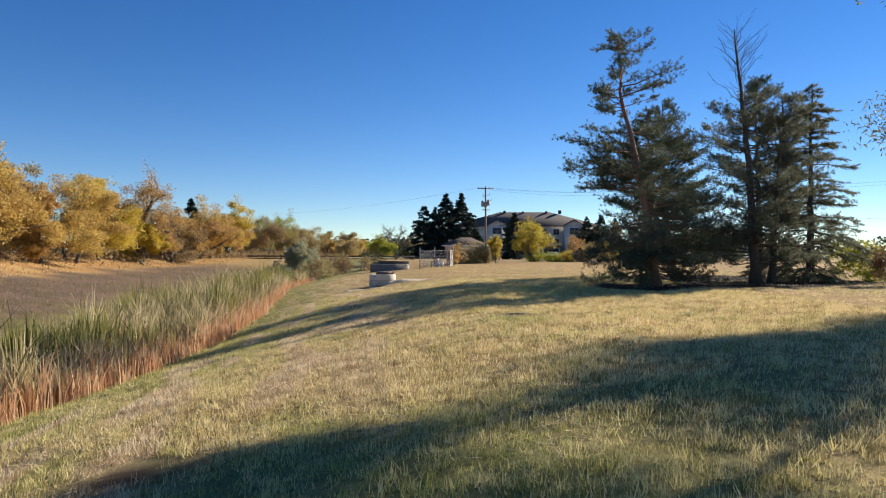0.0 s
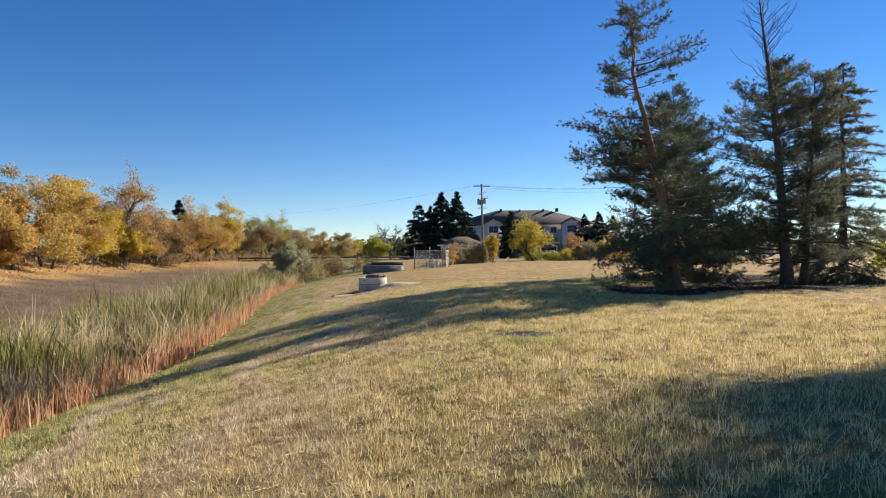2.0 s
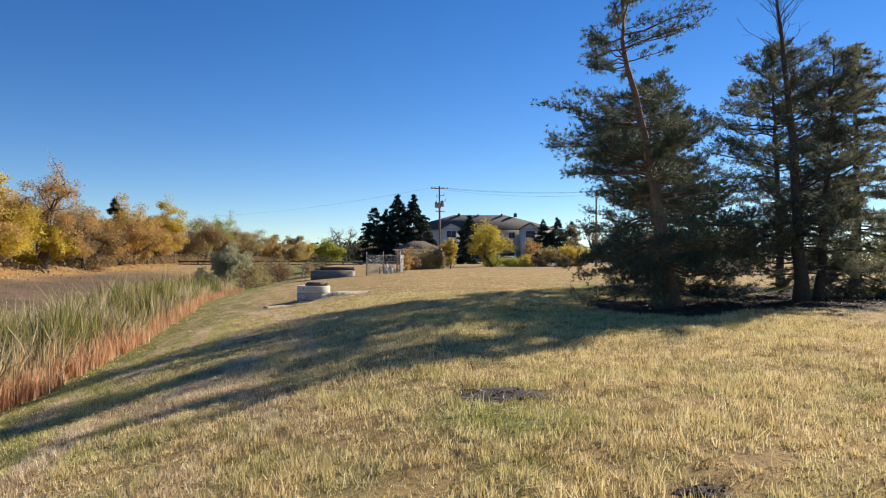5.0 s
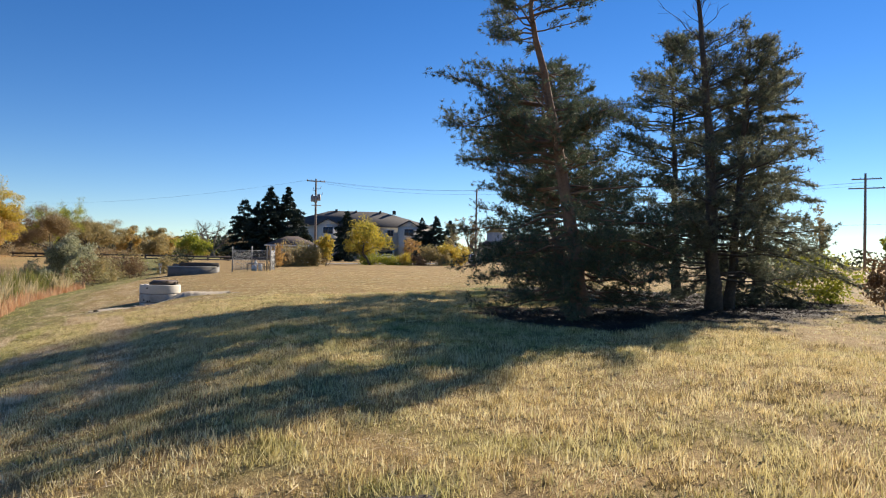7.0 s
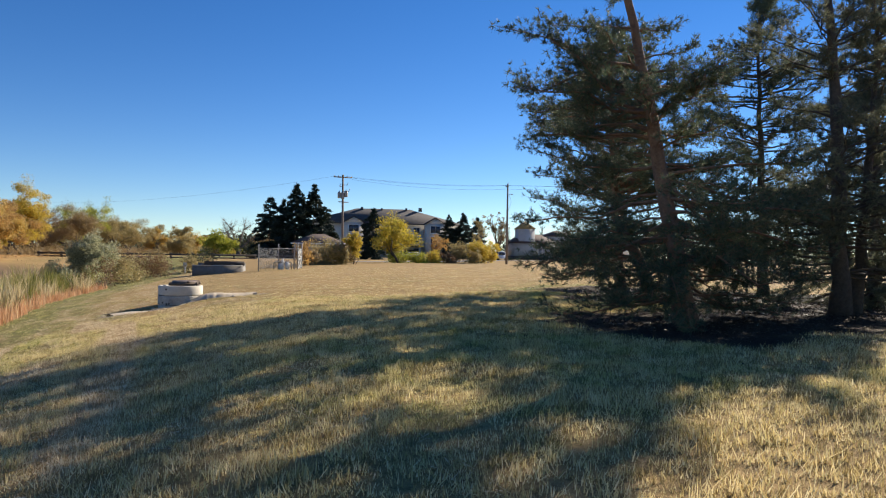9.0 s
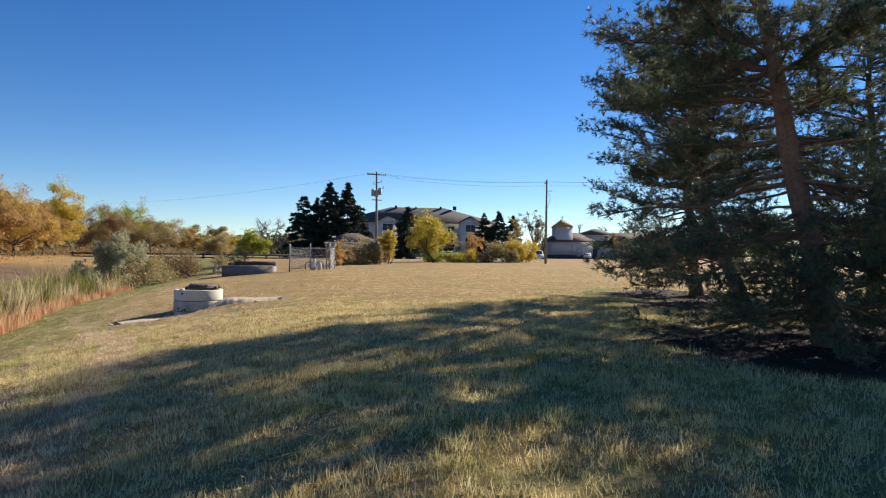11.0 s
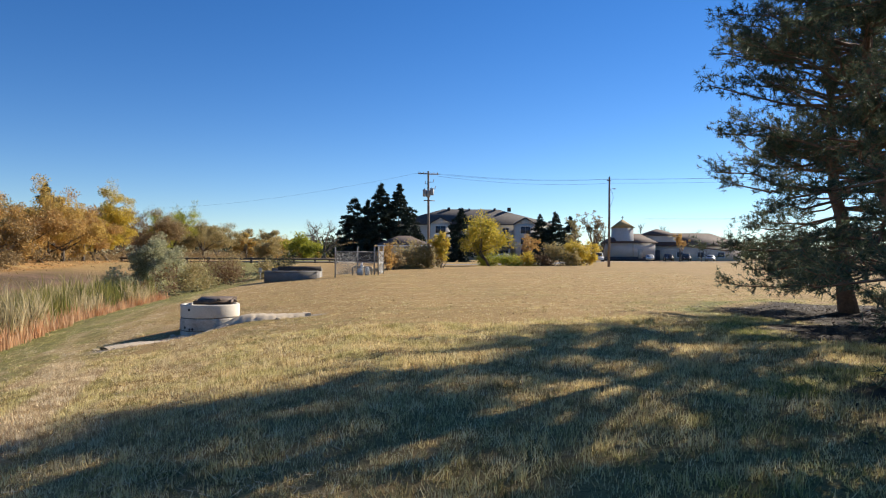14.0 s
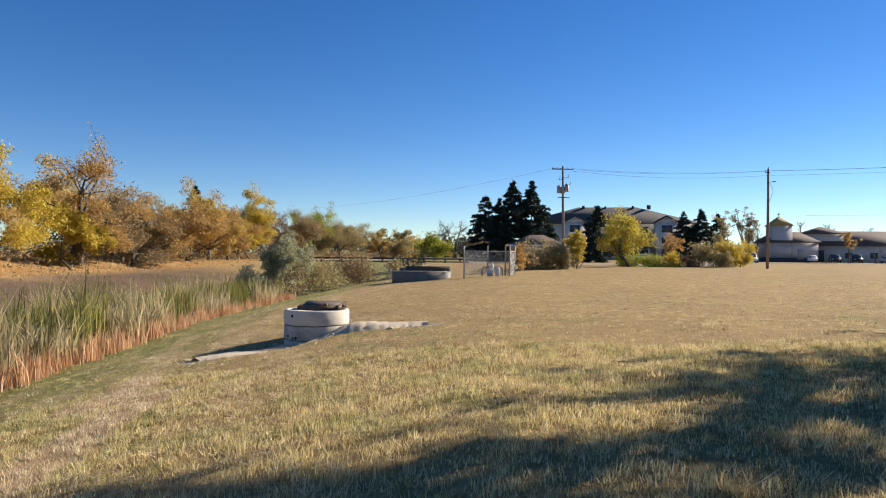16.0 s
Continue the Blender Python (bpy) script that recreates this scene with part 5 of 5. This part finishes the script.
lodge = thing("apartment_house", 0, 0, 0, "three-storey pale sided apartment house with a brown hipped roof", "house")
part("wall", box(42.0, 16.0, 9.4, 17.0, 202.0, 0.6), M_SIDING, lodge)
roof = part("roof", hip(-4, 38, 194, 210, 10.0, 14.5, 13.5, 0.9), M_ROOF_GREY, lodge, "brown shingled hip roof")
for x, h, w in ((10.9, 0.5, 0.7), (27.5, 0.6, 0.9), (23.5, 0.4, 0.5), (16.5, 0.3, 0.4)):
    part("roof_vent", box(w, 0.7, h + 0.5, x, 201.5, 13.9), M_ROOF_GREY, roof)
for bx0, bx1 in ((5.7, 10.7), (27.6, 32.6)):
    part("bay_wall", box(bx1 - bx0, 4.2, 9.4, (bx0 + bx1) / 2, 192.0, 0.6), M_SIDING, lodge, "pale sided projecting bay")
    xm = (bx0 + bx1) / 2
    V = np.array([[bx0, 189.9, 10.0], [bx1, 189.9, 10.0], [xm, 189.9, 11.4], [bx0, 190.1, 10.0], [bx1, 190.1, 10.0], [xm, 190.1, 11.4]])
    part("gable_wall", (V, np.array([[0, 1, 2, 2], [5, 4, 3, 3], [0, 3, 4, 1], [1, 4, 5, 2], [2, 5, 3, 0]])), M_SIDING, lodge)
    part("bay_roof", gable(bx0, bx1, 189.9, 197, 10.0, 11.7), M_ROOF_GREY, lodge)
    for z in (1.7, 4.7, 7.5):
        windowed(lodge, xm, 189.9, z, 2.6, 1.8, 2)
for x in (-1.5, 2.0, 14.0, 18.0, 22.0, 25.5, 35.5):
    for z in (1.6, 4.6, 7.4):
        windowed(lodge, x, 194.0, z, 1.7, 1.6, 2)
part("entrance_canopy", box(5.5, 4.0, 0.5, 23.5, 190.9, 3.6), M_ROOF_GREY, lodge, "dark flat entrance canopy")
for x in (21.2, 25.8):
    part("canopy_post", box(0.4, 0.4, 3.2, x, 189.2, 0.5), M_SIDING, lodge)
part("entrance_door", box(2.4, 0.12, 2.3, 23.5, 193.93, 0.6), M_DARKTRIM, lodge)

cottage = thing("brown_roofed_shelter", 0, 0, 0, "low building with a brown hipped roof behind shrubs", "house")
part("wall", box(7.0, 5.0, 2.6, -0.2, 118.0, 0.35), M_SIDING, cottage)
part("roof", hip(-3.7, 3.3, 115.5, 120.5, 3.1, 4.5, 2.6, 0.6), M_ROOF, cottage)
windowed(cottage, -0.5, 115.5, 1.3, 1.4, 1.1, 2)
part("fascia", box(8.3, 0.06, 0.18, -0.2, 114.84, 2.88), M_WHITE, cottage)

church = thing("church", 0, 0, 0, "white low church with a square tower and ochre pyramid roof", "church")
part("tower", box(4.3, 4.3, 7.8, 50.4, 174.2, 0.6, 0, 0.93), M_STUCCO, church, "white square tower")
spire = part("tower_roof", box(4.7, 4.7, 2.0, 50.4, 174.2, 8.4, 0, 0.06), M_ROOF_GOLD, church, "ochre pyramid tower roof")
part("cross", join(box(0.12, 0.12, 1.0, 50.4, 174.2, 10.3), box(0.6, 0.12, 0.12, 50.4, 174.2, 10.85)), M_GALV, spire)
part("nave_wall", box(10.2, 8.0, 3.4, 52.4, 176.0, 1.6), M_STUCCO, church)
part("base_wall", box(10.3, 8.1, 1.05, 52.4, 176.0, 0.6), M_DARKTRIM, church, "dark painted base")
part("nave_roof", hip(47.3, 57.5, 172, 180, 5.0, 7.2, 2.4, 0.5), M_ROOF, church)
part("hall_wall", box(22.0, 12.0, 3.6, 69.0, 182.0, 0.6), M_SIDING, church)
part("hall_roof", hip(58.0, 80.0, 176, 188, 4.5, 7.6, 5.0, 0.7), M_ROOF, church)
part("upper_roof", hip(57.5, 64.5, 177, 184, 7.0, 8.5, 3.2, 0.4), M_ROOF, church)
part("upper_wall", box(7.0, 7.0, 3.0, 61.0, 180.5, 4.0), M_SIDING, church)
part("pilaster", box(0.3, 0.1, 3.3, 52.3, 171.96, 1.65), M_CONC, church)
part("door", box(1.2, 0.1, 2.1, 54.0, 171.95, 1.3), M_CONC, church)
part("porch_door", box(2.2, 0.1, 2.6, 59.0, 175.95, 0.7), M_DARKTRIM, church)
for x in (65, 70, 75):
    windowed(church, x, 176.0, 1.6, 1.6, 1.2, 2)

# ---- parked vehicles ----
def vehicle(name, label, x, y, rz, paint, tall=1.0):
    """A parked car: body shell, cabin, glass, lamps, wheels."""
    car = thing(name, x, y, gz(x, y) + 0.03, label, "car", "parked vehicles", rz)
    prof = [(-2.2, 0.35), (-2.25, 0.75), (-2.1, 0.92), (-1.15, 1.0), (-0.6, 1.42 * tall), (1.2, 1.46 * tall), (1.95, 1.05), (2.2, 0.95), (2.25, 0.4)]
    half = [0.86, 0.88, 0.86, 0.84, 0.68, 0.68, 0.82, 0.86, 0.86]
    n = len(prof)
    V = np.array([[px, s * hw, pz] for s in (-1, 1) for (px, pz), hw in zip(prof, half)])
    F = [[i, i + 1, n + i + 1, n + i] for i in range(n - 1)] + [[n - 1, 0, n, 2 * n - 1]]
    F += [[0, 8, 7, 1], [1, 7, 6, 2], [2, 6, 3, 3], [3, 6, 5, 4], [n, n + 1, n + 7, n + 8], [n + 1, n + 2, n + 6, n + 7], [n + 2, n + 3, n + 6, n + 6], [n + 3, n + 4, n + 5, n + 6]]
    body = part("body", (V, np.array(F)), paint, car, bevel=0.05)
    for s in (-1, 1):
        q = np.array([[-0.95, s * 0.83, 1.05], [1.65, s * 0.83, 1.08], [1.1, s * 0.715, 1.36 * tall], [-0.5, s * 0.715, 1.34 * tall]])
        part("side_window", (np.concatenate([q, q - [0, s * 0.03, 0]]), np.array([[0, 1, 2, 3], [7, 6, 5, 4], [0, 4, 5, 1], [1, 5, 6, 2], [2, 6, 7, 3], [3, 7, 4, 0]])), M_GLASS, body)
        part("headlight", box(0.06, 0.35, 0.14, -2.24, s * 0.6, 0.66), M_WHITE, body)
        part("tail_light", box(0.06, 0.28, 0.22, 2.23, s * 0.66, 0.72), M_RED_LIGHT, body)
        for wx in (-1.4, 1.4):
            wheel = part("wheel", tube([(wx, s * 0.72, 0.32), (wx, s * 0.9, 0.32)], [0.32, 0.32], 16), M_RUBBER, car)
            part("rim", tube([(wx, s * 0.895, 0.32), (wx, s * 0.915, 0.32)], [0.19, 0.17], 12), M_GALV, wheel)
    for x0, x1, z0, z1 in ((-1.12, -0.63, 1.03, 1.36), (1.85, 1.26, 1.1, 1.38)):
        sgn = -1 if x0 < 0 else 1
        q = np.array([[x0 + 0.03 * sgn, -0.7, z0], [x0 + 0.03 * sgn, 0.7, z0], [x1 + 0.03 * sgn, 0.6, z1 * tall], [x1 + 0.03 * sgn, -0.6, z1 * tall]])
        part("windscreen", (np.concatenate([q, q - [0.03 * sgn, 0, 0]]), np.array([[0, 1, 2, 3], [7, 6, 5, 4], [0, 4, 5, 1], [1, 5, 6, 2], [2, 6, 7, 3], [3, 7, 4, 0]])), M_GLASS, body)
    return car


vehicle("car", "white parked car before the church", 53.2, 163.5, 70, M_CAR_WHITE)
vehicle("car", "dark parked car before the church", 57.3, 163.5, 75, M_CAR_DARK, 1.15)
vehicle("car", "dark parked car with a pale rear", 61.4, 164.0, 75, M_CAR_DARK, 1.2)
vehicle("car", "silver parked car before the church hall", 66.5, 163.0, 60, M_CAR_SILVER)
vehicle("van", "white parked van on the road", 38.5, 152.0, 80, M_CAR_WHITE, 1.3)
vehicle("car", "white parked car by the apartment house", 21.5, 172.0, 10, M_CAR_WHITE)

# ---- litter under the pines, chips coloured darker for the shade ----
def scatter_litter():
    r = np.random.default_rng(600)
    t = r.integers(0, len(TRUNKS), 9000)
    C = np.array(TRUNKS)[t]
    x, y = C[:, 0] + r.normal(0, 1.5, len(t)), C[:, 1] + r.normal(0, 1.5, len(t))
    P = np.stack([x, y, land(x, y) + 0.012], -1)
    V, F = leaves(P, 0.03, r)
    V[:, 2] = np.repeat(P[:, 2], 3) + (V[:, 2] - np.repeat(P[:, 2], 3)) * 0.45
    return tagged(part("shaded_leaf_litter", (V, F), M_LITTER_SHADED), "leaf litter and bark crumbs under the pines, coloured darker for their shade", "litter", kind="stuff")


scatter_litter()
